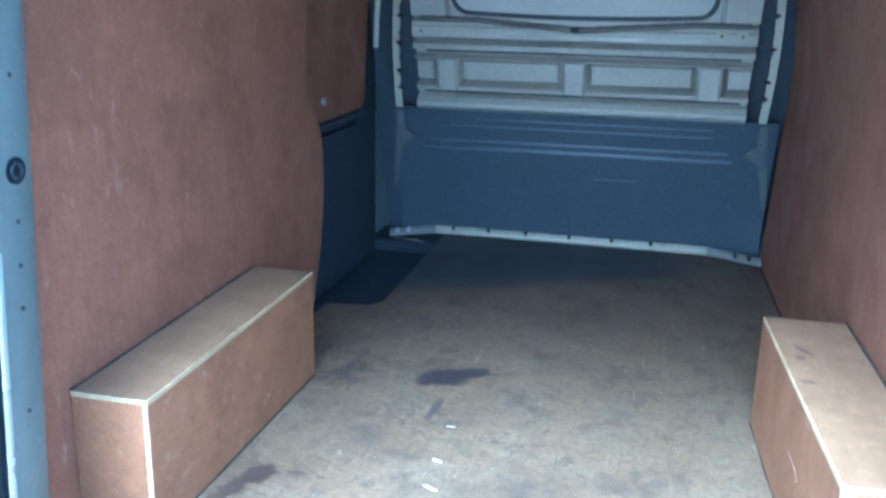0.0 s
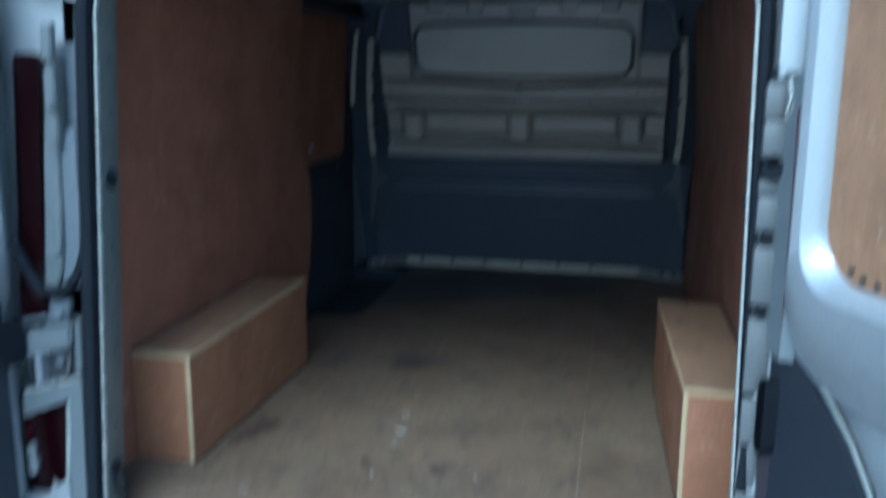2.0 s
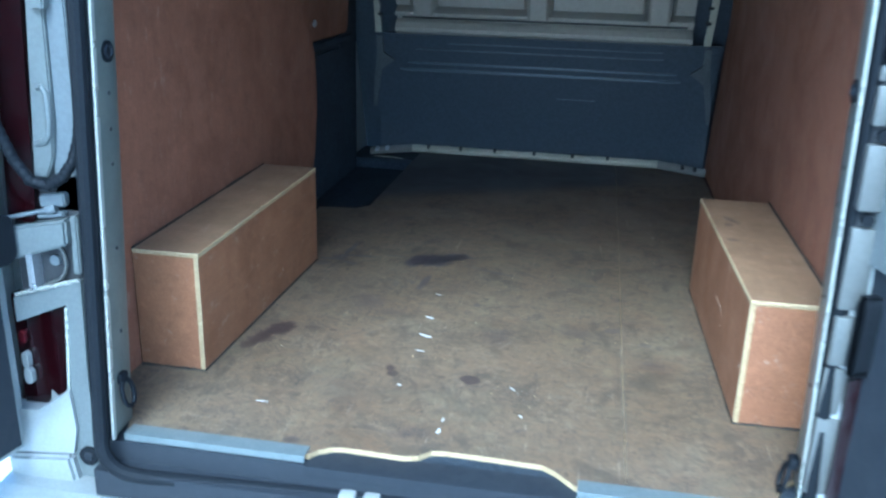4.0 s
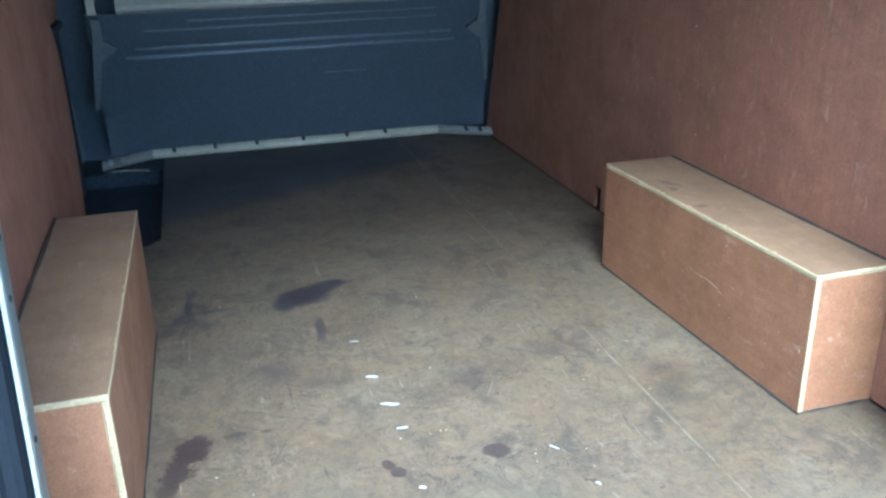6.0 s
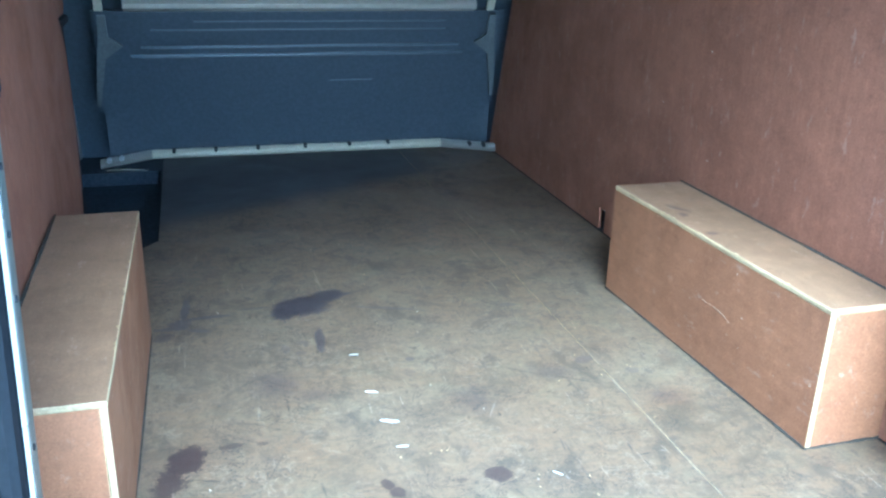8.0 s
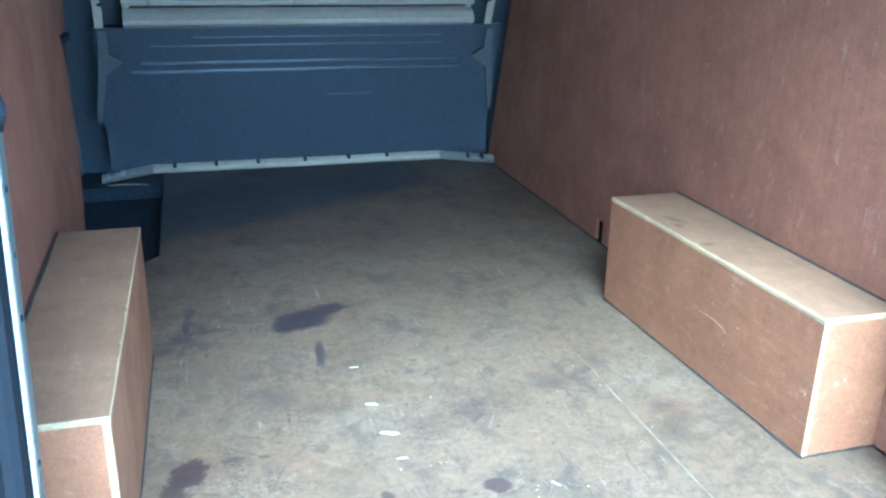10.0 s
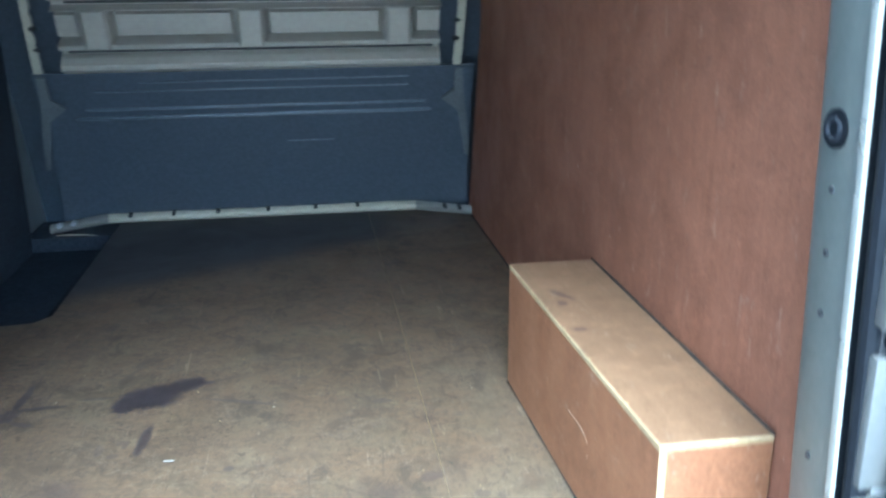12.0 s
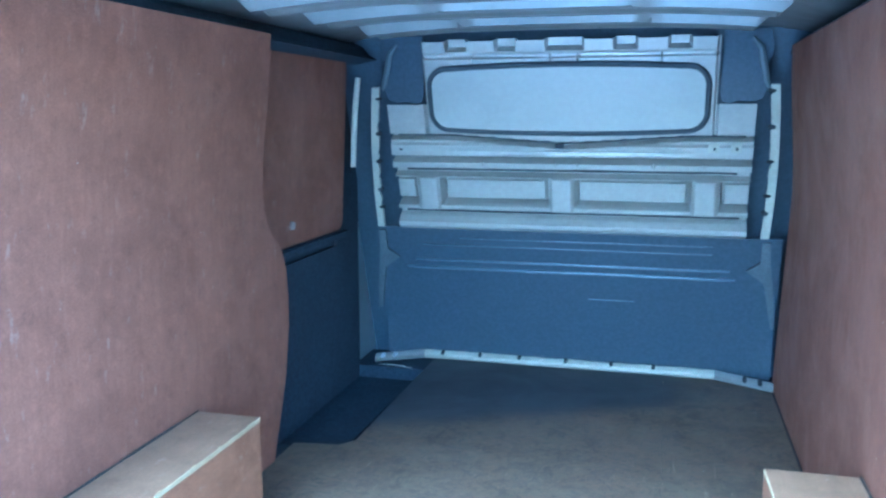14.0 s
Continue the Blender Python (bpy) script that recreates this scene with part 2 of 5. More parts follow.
def floor_ply():
    """Bare birch plywood, worn grey, with spills, tyre-dark patches, long scratches and paint specks."""
    n = Nodes("worn_floor_plywood")
    flat = n.coords()
    grain = n.noise(n.coords((7, 34, 20)), 1.4, 6, 0.65, 0.9)
    wide = n.noise(flat, 2.3, 6, 0.62, 0.5)
    mid = n.noise(n.coords((1, 1, 1), (5, 1, 0)), 9.0, 6, 0.7, 0.8)
    fine = n.noise(flat, 70.0, 4, 0.7)
    c = n.mix(n.ramp(grain, 0.3, 0.7), (0.113, 0.077, 0.045), (0.130, 0.081, 0.043))
    c = n.mix(n.ramp(wide, 0.4, 0.66, 0.0, 0.8), c, (0.128, 0.088, 0.049))
    c = n.mix(n.ramp(mid, 0.5, 0.66, 0.0, 0.74), c, (0.056, 0.041, 0.025))
    c = n.mix(n.ramp(fine, 0.45, 0.65, 0.0, 0.5), c, (0.077, 0.055, 0.034))
    green = n.noise(n.coords((1, 1, 1), (7, 3, 2)), 5.0, 6, 0.7, 1.0)
    c = n.mix(n.ramp(green, 0.48, 0.66, 0.0, 0.5), c, (0.116, 0.090, 0.052))
    rust = n.noise(n.coords((1, 1, 1), (1, 9, 6)), 4.0, 6, 0.7, 0.8)
    c = n.mix(n.ramp(rust, 0.53, 0.70, 0.0, 0.35), c, (0.128, 0.070, 0.035))
    smear = n.noise(n.coords((1, 0.6, 1), (3, 5, 9), 0.4), 9.0, 6, 0.7, 0.3)
    c = n.mix(n.ramp(smear, 0.555, 0.64, 0.0, 0.70), c, (0.047, 0.036, 0.024))
    c = n.mix(n.ramp(smear, 0.32, 0.44, 0.45, 0.0), c, (0.155, 0.116, 0.068))
    scrub = n.noise(n.coords((1, 1, 1), (6, 2, 9)), 30.0, 6, 0.8, 0.5)
    c = n.mix(n.ramp(scrub, 0.5, 0.62, 0.0, 0.68), c, (0.069, 0.051, 0.033))
    c = n.mix(n.ramp(scrub, 0.30, 0.43, 0.6, 0.0), c, (0.185, 0.137, 0.082))
    for k, (turn, fac) in enumerate(((0.5, 0.55), (-0.35, 0.4), (1.25, 0.45), (0.9, 0.4), (-0.7, 0.4))):
        line = n.noise(n.coords((60, 3.2, 1), (k * 3.1, 5, 0), turn), 1.0, 4, 0.6, 1.6)
        c = n.mix(n.ramp(line, 0.68, 0.72, 0.0, fac), c, (0.043, 0.032, 0.020) if k in (0, 1, 3) else (0.310, 0.241, 0.172))
    for k, (turn, low) in enumerate(((0.2, 0.66), (1.0, 0.67), (-0.5, 0.68), (1.5, 0.67))):
        hair = n.noise(n.coords((140, 9, 1), (k * 5.3, 2, 0), turn), 1.0, 3, 0.6, 1.0)
        c = n.mix(n.ramp(hair, low, low + 0.03, 0.0, 0.15 if k % 2 else 0.5), c, (0.202, 0.150, 0.089) if k % 2 else (0.041, 0.033, 0.026))
    dot = n.noise(n.coords((1, 1, 1), (8, 1, 5)), 36.0, 3, 0.6, 0.4)
    c = n.mix(n.ramp(dot, 0.66, 0.71, 0.0, 0.7), c, (0.032, 0.024, 0.017))
    for size, shift, power, tone in ((7.0, 1.0, 0.75, (0.036, 0.027, 0.021)), (12.0, 4.0, 0.7, (0.041, 0.032, 0.024)), (10.0, 7.0, 0.45, (0.189, 0.144, 0.095)), (19.0, 2.5, 0.55, (0.045, 0.035, 0.026))):
        vein = n.maths("ABSOLUTE", n.maths("SUBTRACT", n.noise(n.coords((1, 1.3, 1), (shift, shift * 2, 3), shift), size, 5, 0.7, 1.2), 0.5), 0.0)
        where = n.ramp(n.noise(n.coords((1, 1, 1), (shift * 3, 1, 5)), 6.0, 3, 0.6), 0.50, 0.58, 0.0, power)
        c = n.mix(n.maths("MULTIPLY", n.ramp(vein, 0.003, 0.016, 1.0, 0.0), where), c, tone)
    rub = n.noise(n.coords((1.3, 1, 1), (11, 4, 7), 0.2), 17.0, 7, 0.72, 0.3)
    c = n.mix(n.ramp(rub, 0.585, 0.66, 0.0, 0.6), c, (0.050, 0.040, 0.031))
    edge = n.noise(n.coords((1, 1, 1), (2, 8, 3)), 34.0, 8, 0.85)
    layers = []
    for spills in (OIL, BROWN_SPILLS, SCUFFS, SHADES):
        layer = None
        for x, y, rx, ry, turn, power, ragged in spills:
            d = n.maths("ADD", n.ellipse(x, y, rx, ry, turn), n.maths("MULTIPLY", n.maths("SUBTRACT", edge, 0.5), ragged * 3.2))
            spot = n.ramp(d, 0.2, 1.5, power, 0.0) if spills is SHADES else n.ramp(d, 0.78, 1.10, power, 0.0)
            layer = spot if layer is None else n.maths("MAXIMUM", layer, spot)
        layers.append(layer)
    wet = n.maths("MAXIMUM", n.maths("MAXIMUM", layers[0], layers[2]), layers[3])
    c = n.mix(wet, c, (0.026, 0.020, 0.022))
    c = n.mix(layers[1], c, (0.031, 0.0185, 0.0150))
    for lines, tone in ((DARK_LINES, (0.034, 0.027, 0.022)), (PALE_LINES, (0.36, 0.31, 0.24))):
        for x, y, length, width, turn, power in lines:
            d = n.maths("ADD", n.ellipse(x, y, length, width, turn), n.maths("MULTIPLY", n.maths("SUBTRACT", edge, 0.5), 2.4))
            c = n.mix(n.ramp(d, 0.4, 1.1, power, 0.0), c, tone)
    # a large dark patch before the bulkhead, with a slanting edge
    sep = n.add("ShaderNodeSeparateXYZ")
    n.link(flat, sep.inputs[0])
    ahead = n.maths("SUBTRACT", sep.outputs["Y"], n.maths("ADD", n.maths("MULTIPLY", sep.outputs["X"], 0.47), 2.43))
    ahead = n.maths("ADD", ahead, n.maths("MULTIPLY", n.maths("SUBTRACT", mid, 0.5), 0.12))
    dark_patch = n.maths("MULTIPLY", n.ramp(ahead, -0.09, 0.10, 0.0, 0.93), n.ramp(sep.outputs["X"], 0.35, 0.58, 1.0, 0.25))
    c = n.mix(dark_patch, c, (0.032, 0.032, 0.035))
    # the worn joint between the two sheets
    joint = n.maths("ABSOLUTE", n.maths("SUBTRACT", sep.outputs["X"], SEAM), 0.0)
    worn = n.maths("MULTIPLY", n.ramp(joint, 0.0012, 0.0045, 1.0, 0.0), n.ramp(mid, 0.42, 0.54, 0.20, 0.0))
    worn = n.maths("MULTIPLY", worn, n.ramp(sep.outputs["Y"], 0.7, 1.3, 1.0, 0.15))
    c = n.mix(worn, c, (0.24, 0.20, 0.145))
    speck = n.ramp(n.noise(n.coords((1, 1, 1), (4, 4, 4)), 48.0, 2, 0.5), 0.77, 0.8, 0.0, 0.85)
    c = n.mix(speck, c, (0.66, 0.63, 0.56))
    r = n.maths("SUBTRACT", n.ramp(wide, 0.3, 0.7, 0.5, 0.72), n.maths("MULTIPLY", wet, 0.15))
    return n.done(c, r, bump=n.maths("ADD", grain, mid), depth=0.3, reach=0.0015)


PLY_WALL = plywood("wall_plywood", (0.242, 0.108, 0.060), (0.182, 0.077, 0.043), 2, 0.55, 0.5)
PLY_BOX = plywood("box_plywood", (0.254, 0.120, 0.057), (0.193, 0.086, 0.040), 1, 0.5, 0.4)
PLY_TOP = plywood("dusty_box_top", (0.230, 0.139, 0.076), (0.188, 0.110, 0.058), 1, 0.5, 0.5, ((0.644, 0.972, 0.016, 0.010, 0), (0.664, 1.155, 0.010, 0.035, 25), (0.652, 1.105, 0.012, 0.022, 0)))
PLY_DOOR = plywood("door_plywood", (0.27, 0.150, 0.075), (0.215, 0.112, 0.053), 2, 0.6, 0.5)
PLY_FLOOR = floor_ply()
RAW_EDGE = plywood("raw_plywood_edge", (0.43, 0.325, 0.175), (0.31, 0.225, 0.118), 1, 0.65)
GOUGE = plywood("torn_plywood", (0.31, 0.205, 0.130), (0.235, 0.155, 0.098), 1, 0.7)
METAL = plain("galvanised_primer_metal", (0.368, 0.340, 0.288), 0.42, 0.2, 0.08, 8.0, 0.3)
BLANK = plain("pale_primer_metal", (0.385, 0.366, 0.310), 0.5, 0.1, 0.05, 8.0, 0.2)
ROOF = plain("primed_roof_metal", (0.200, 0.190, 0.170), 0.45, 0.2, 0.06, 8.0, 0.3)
PAINT = plain("silver_body_paint", (0.310, 0.315, 0.298), 0.36, 0.45, 0.08, 20.0, 0.2, 0.04)
# darker copy of the silver paint: the door frame's shade is in its colour
SHADED_PAINT = plain("shaded_silver_paint", (0.116, 0.124, 0.118), 0.55, 0.12, 0.12, 20.0, 0.35, 0.06, 0.35)
# hinge plates darkened in colour for the shade of their recess
PLATE = plain("shaded_hinge_plate", (0.102, 0.101, 0.091), 0.5, 0.35, 0.1, 20.0, 0.25, 0.05)
JAMB_DARK = plain("dull_slate_paint", (0.105, 0.115, 0.118), 0.5, 0.0, 0.15, 16.0, 0.3)
SLATE = plain("slate_flange_paint", (0.108, 0.115, 0.117), 0.55, 0.0, 0.2, 16.0, 0.3, 0.12, 0.25)
JAMB = plain("grey_jamb_paint", (0.140, 0.146, 0.124), 0.42, 0.2, 0.1, 16.0, 0.35)
LIP = plain("bright_flange_metal", (0.41, 0.405, 0.345), 0.30, 0.5, 0.08, 20.0, 0.2)
RUBBER = plain("black_rubber", (0.008, 0.009, 0.011), 0.6, 0.0, 0.3, 30.0, 0.0, 0.12, 0.12)
SHINE = plain("glossy_lining_rib", (0.060, 0.078, 0.098), 0.30, 0.0, 0.15, 12.0, 0.0, 0.1, 1.0, 0.1)
NAVY = plain("black_bulkhead_lining", (0.055, 0.065, 0.081), 0.42, 0.0, 0.2, 12.0, 0.15, 0.12, 0.35, 0.3)
WELL = plain("black_step_lining", (0.046, 0.053, 0.064), 0.8, 0.0, 0.3, 12.0, 0.3, 0.12, 0.08)
GASKET = plain("grey_rubber_gasket", (0.050, 0.053, 0.058), 0.6, 0.0, 0.2, 30.0, 0.2, 0.1, 0.25)
STEP = plain("black_step_mat", (0.034, 0.040, 0.050), 0.85, 0.0, 0.3, 12.0, 0.3, 0.12, 0.06)
CREAM = plain("cream_flange_paint", (0.39, 0.358, 0.272), 0.5, 0.0, 0.15, 18.0, 0.35)
# dirt colour that also paints the contact shadow at the boxes' joints
JOINT_SHADE = plain("dirt_and_joint_shade", (0.056, 0.048, 0.038), 0.95, 0.0, 0.4, 60.0, 0.3, 0.3, 0.08)
SEALANT = plain("dark_sealant", (0.022, 0.022, 0.023), 0.7, 0.0, 0.3, 40.0, 0.2)
PLASTIC = plain("dark_grey_plastic", (0.016, 0.018, 0.022), 0.65, 0.0, 0.25, 60.0, 0.2, 0.3, 0.25)
STEEL = plain("bare_steel", (0.5, 0.5, 0.5), 0.35, 0.8, 0.15, 40.0, 0.3)
ZINC = plain("zinc_sill_trim", (0.135, 0.152, 0.148), 0.45, 0.3, 0.12, 25.0, 0.4)
RED = plain("red_lamp_plastic", (0.0065, 0.0008, 0.0014), 0.12, 0.0, 0.2, 60.0, 0.15, 0.05)
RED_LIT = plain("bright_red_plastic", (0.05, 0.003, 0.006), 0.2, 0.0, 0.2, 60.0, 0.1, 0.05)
CLEAR = plain("clear_lamp_plastic", (0.24, 0.24, 0.22), 0.12, 0.1, 0.1, 60.0, 0.1, 0.05)
PAPER = plain("white_paper", (0.42, 0.405, 0.37), 0.8, 0.0, 0.1, 60.0, 0.1)


# invented pale surface for the unseen ground, a reflector for the daylight
def bounce_ground():
    n = Nodes("pale_bounce_ground")
    a, b = n.noise(n.coords(), 90.0, 4, 0.7), n.noise(n.coords(), 0.6, 5, 0.6)
    c = n.mix(n.ramp(a, 0.35, 0.7), (0.42, 0.42, 0.41), (0.60, 0.59, 0.57))
    c = n.mix(n.ramp(b, 0.4, 0.7, 0.0, 0.4), c, (0.40, 0.395, 0.38))
    return n.done(c, 0.85, bump=a, depth=0.5, reach=0.004)


BOUNCE_GROUND = bounce_ground()


# ---- building helpers ----
def finish(name, bm, material, smooth=True):
    bmesh.ops.recalc_face_normals(bm, faces=bm.faces[:])
    mesh = bpy.data.meshes.new(name)
    bm.to_mesh(mesh)
    bm.free()
    for m in material if isinstance(material, (list, tuple)) else (material,):
        mesh.materials.append(m)
    if smooth:
        mesh.shade_smooth()
        mesh.set_sharp_from_angle(angle=radians(32))
    return new(name, mesh)


def part(name, bm, material, parent, label="", smooth=True):
    ob = finish(name, bm, material, smooth)
    ob.parent = parent
    if label:
        ob["label"] = label
    return ob


def thing(name, label, category, group="", kind=""):
    return tagged(new(name), label, category, group, kind)


def slab(bm, x0, x1, y0, y1, z0, z1, bevel=0.0):
    made = bmesh.ops.create_cube(bm, size=1, matrix=Matrix.LocRotScale(((x0 + x1) / 2, (y0 + y1) / 2, (z0 + z1) / 2), None, (abs(x1 - x0), abs(y1 - y0), abs(z1 - z0))))
    if bevel:
        edges = {e for v in made["verts"] for e in v.link_edges}
        bmesh.ops.bevel(bm, geom=list(edges), offset=bevel, segments=2, affect="EDGES", profile=0.5)
    return bm


def solid(bm, outline, at, c0, c1):
    """A plate from an outline (a, b), mapped by at(a, b, c), between the depths c0 and c1."""
    low = [bm.verts.new(at(a, b, c0)) for a, b in outline]
    top = [bm.verts.new(at(a, b, c1)) for a, b in outline]
    bm.faces.new(low)
    bm.faces.new(top[::-1])
    for i in range(len(outline)):
        j = (i + 1) % len(outline)
        bm.faces.new((low[i], low[j], top[j], top[i]))
    return bm


def rounded(a0, a1, b0, b1, r, steps=6):
    """A rounded rectangle's outline."""
    pts = []
    for ca, cb, start in ((a1 - r, b0 + r, -90), (a1 - r, b1 - r, 0), (a0 + r, b1 - r, 90), (a0 + r, b0 + r, 180)):
        for i in range(steps + 1):
            t = radians(start + 90 * i / steps)
            pts.append((ca + r * math.cos(t), cb + r * math.sin(t)))
    return pts


def rod(bm, a, b, r, sides=12, r2=None):
    a, b = Vector(a), Vector(b)
    turn = (b - a).to_track_quat("Z", "Y").to_matrix().to_4x4()
    bmesh.ops.create_cone(bm, cap_ends=True, segments=sides, radius1=r, radius2=r if r2 is None else r2, depth=(b - a).length, matrix=Matrix.Translation((a + b) / 2) @ turn)
    return bm


def tube(bm, path, r, closed=False, sides=10, squash=1.0):
    """A round bar along a path of points."""
    pts = [Vector(p) for p in path]
    rings = []
    for i, p in enumerate(pts):
        a = pts[i - 1] if i or closed else p
        b = pts[(i + 1) % len(pts)] if i < len(pts) - 1 or closed else p
        d = (b - a).normalized()
        side = d.cross(Vector((0, 1, 0))) if abs(d.y) < 0.9 else d.cross(Vector((0, 0, 1)))
        side.normalize()
        up = side.cross(d)
        w = r[i] if isinstance(r, list) else r
        rings.append([bm.verts.new(p + side * w * math.cos(t) + up * w * squash * math.sin(t)) for t in (2 * math.pi * k / sides for k in range(sides))])
    for i in range(len(rings) if closed else len(rings) - 1):
        a, b = rings[i], rings[(i + 1) % len(rings)]
        for k in range(sides):
            bm.faces.new((a[k], a[(k + 1) % sides], b[(k + 1) % sides], b[k]))
    if not closed:
        bm.faces.new(rings[0])
        bm.faces.new(rings[-1][::-1])
    return bm


def relief(bm, xs, zs, at, back):
    """A pressed sheet: a grid over xs, zs placed by at(x, z), with its rim turned back by the vector back."""
    rows = [[bm.verts.new(at(x, z)) for x in xs] for z in zs]
    for j in range(len(zs) - 1):
        for i in range(len(xs) - 1):
            bm.faces.new((rows[j][i], rows[j][i + 1], rows[j + 1][i + 1], rows[j + 1][i]))
    rim = [*rows[0], *[r[-1] for r in rows[1:]], *rows[-1][-2::-1], *[r[0] for r in rows[-2:0:-1]]]
    behind = [bm.verts.new(v.co + Vector(back)) for v in rim]
    for i in range(len(rim)):
        j = (i + 1) % len(rim)
        bm.faces.new((rim[i], rim[j], behind[j], behind[i]))
    return bm


def steps(a, b, size):
    n = max(2, int(round(abs(b - a) / size)))
    return [a + (b - a) * i / n for i in range(n + 1)]


def ease(x, a, b):
    t = min(1.0, max(0.0, (x - a) / (b - a)))
    return t * t * (3 - 2 * t)


# ---- plan of the load space: x across, y ahead from the rear step, z up from the plywood floor ----
HALF = {1: 0.806, -1: 0.783}  # plywood walls
TOP = 1.30            # top of the plywood walls
REAR = 0.24           # rear face of the body
HEAD_A, HEAD_B = 3.045, 0.360  # the bulkhead leans back: y = HEAD_A - HEAD_B * z


def head(x, z, off=0.0):
    return Vector((x, HEAD_A - HEAD_B * z - off, z - off * 0.3))


def wall_x(side, z):
    """Half width of the walls: upright below, drawn in under the roof."""
    return HALF[side] - 0.05 * ease(z, 0.75, 1.35)


# ---- ground: out of view, kept pale to bounce light into the load space ----
bm = bmesh.new()
bmesh.ops.create_grid(bm, x_segments=1, y_segments=1, size=600, matrix=Matrix.Translation((0, 0, -0.56)))
tagged(finish("ground", bm, BOUNCE_GROUND, False), "unseen pale ground that bounces light into the van", "ground", kind="structure")

# ---- floor ----
floor = thing("floor", "worn grey plywood load floor with dark spills and scratches", "floor", kind="structure")


def ply_sheet(name, outline, z0, z1, parent, face, edge, label=""):
    bm = bmesh.new()
    solid(bm, outline, lambda a, b, c: Vector((a, b, c)), z0, z1)
    bmesh.ops.recalc_face_normals(bm, faces=bm.faces[:])
    for f in bm.faces:
        f.material_index = 0 if abs(f.normal.z) > 0.7 else 1
    bmesh.ops.triangulate(bm, faces=[f for f in bm.faces if len(f.verts) > 4])
    return part(name, bm, [face, edge], parent, label, False)


notch = [(-0.252, 0.226), (-0.238, 0.246), (-0.212, 0.262), (-0.19, 0.266), (-0.06, 0.262), (-0.03, 0.27), (-0.008, 0.294), (0.02, 0.299), (0.12, 0.297), (0.222, 0.292), (0.25, 0.275), (0.292, 0.232)]
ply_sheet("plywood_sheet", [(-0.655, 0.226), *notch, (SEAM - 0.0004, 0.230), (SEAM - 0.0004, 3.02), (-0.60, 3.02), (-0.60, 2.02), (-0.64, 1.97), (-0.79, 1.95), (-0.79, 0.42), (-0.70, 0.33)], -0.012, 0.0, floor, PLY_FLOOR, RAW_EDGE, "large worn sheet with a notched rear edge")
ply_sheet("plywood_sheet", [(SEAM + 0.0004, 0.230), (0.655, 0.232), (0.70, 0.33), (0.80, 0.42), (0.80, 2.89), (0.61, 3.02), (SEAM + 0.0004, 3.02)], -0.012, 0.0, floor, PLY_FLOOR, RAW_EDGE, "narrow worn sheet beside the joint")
for x0, x1 in ((-0.655, -0.257), (0.296, 0.655)):
    bm = bmesh.new()
    slab(bm, x0, x1, 0.214, 0.252, 0.0005, 0.003)
    slab(bm, x0, x1, 0.212, 0.2145, -0.028, 0.003)
    part("edge_trim", bm, ZINC, floor, "dull zinc angle along the rear edge", False)
bm = bmesh.new()
slab(bm, -0.60, 0.932, 0.27, 3.15, -0.04, -0.0125)
slab(bm, -0.932, -0.6005, 0.27, 1.955, -0.04, -0.0125)
slab(bm, -0.932, -0.6005, 2.896, 3.15, -0.04, -0.0125)
part("underfloor", bm, WELL, floor, "dark steel floor pan", False)
bm = bmesh.new()
slab(bm, -0.932, -0.604, 1.95, 2.90, -0.085, -0.065)
slab(bm, -0.610, -0.604, 1.955, 2.90, -0.065, -0.013)
slab(bm, -0.932, -0.61, 1.955, 1.961, -0.065, -0.013)
slab(bm, -0.932, -0.61, 2.89, 2.896, -0.065, -0.013)
slab(bm, -0.80, -0.66, 2.1, 2.75, -0.065, -0.059, 0.003)
well = part("step_well", bm, STEP, floor, "black sunken step beside the sliding door", False)
bm = bmesh.new()
tube(bm, [(-0.812, 2.884, 0.001), (-0.76, 2.882, 0.002), (-0.70, 2.872, 0.002), (-0.655, 2.856, 0.001)], [0.0014, 0.0022, 0.0022, 0.001], sides=8, squash=0.6)
part("well_lip", bm, CREAM, well, "thin pale lip before the step")


# ---- plywood walls ----
def wall(name, outline, side, label, thick=0.011):
    """A plywood lining panel from its outline (y, z), bent to the body's side."""
    bm = bmesh.new()
    solid(bm, outline, lambda a, b, c: Vector((side * c, a, b)), 0.0, thick)
    for i in range(1, 14):
        bmesh.ops.bisect_plane(bm, geom=bm.verts[:] + bm.edges[:] + bm.faces[:], plane_co=(0, 0, i * 0.1), plane_no=(0, 0, 1))
    for v in bm.verts:
        v.co.x += side * wall_x(side, v.co.z)
    bmesh.ops.recalc_face_normals(bm, faces=bm.faces[:])
    for f in bm.faces:
        f.material_index = 0 if abs(f.normal.x) > 0.7 or 1.79 < f.calc_center_median().y < 1.85 else 1
    return tagged(finish(name, bm, [PLY_WALL, RAW_EDGE], False), label, "wall panel", kind="structure")


wall("wall_right", [(0.345, 0.001), (1.80, 0.001), (1.80, 0.075), (1.845, 0.075), (1.845, 0.001), (2.97, 0.001), (2.565, TOP), (0.45, TOP)], 1, "reddish-brown plywood side lining with scuffs and screws")
wall("wall_left", [(0.345, 0.001), (1.79, 0.001), (1.84, 0.12), (1.89, 0.25), (1.92, 0.40), (1.922, 0.5), (1.91, 0.60), (1.88, 0.66), (1.80, 0.73), (1.765, 0.80), (1.752, 0.90), (1.752, TOP), (0.45, TOP)], -1, "reddish-brown plywood side lining with a curved front edge")

# outer skin that closes the sides
for name, side in (("side_skin_right", 1), ("side_skin_left", -1)):
    bm = bmesh.new()
    pts = [(0.24, -0.45), (3.4, -0.45), (3.4, 1.46), (0.24, 1.46)]
    solid(bm, pts, lambda a, b, c: Vector((side * c, a, b)), 0.93, 0.95)
    tagged(finish(name, bm, PAINT, False), "silver painted outer side panel of the van", "van side", kind="structure")

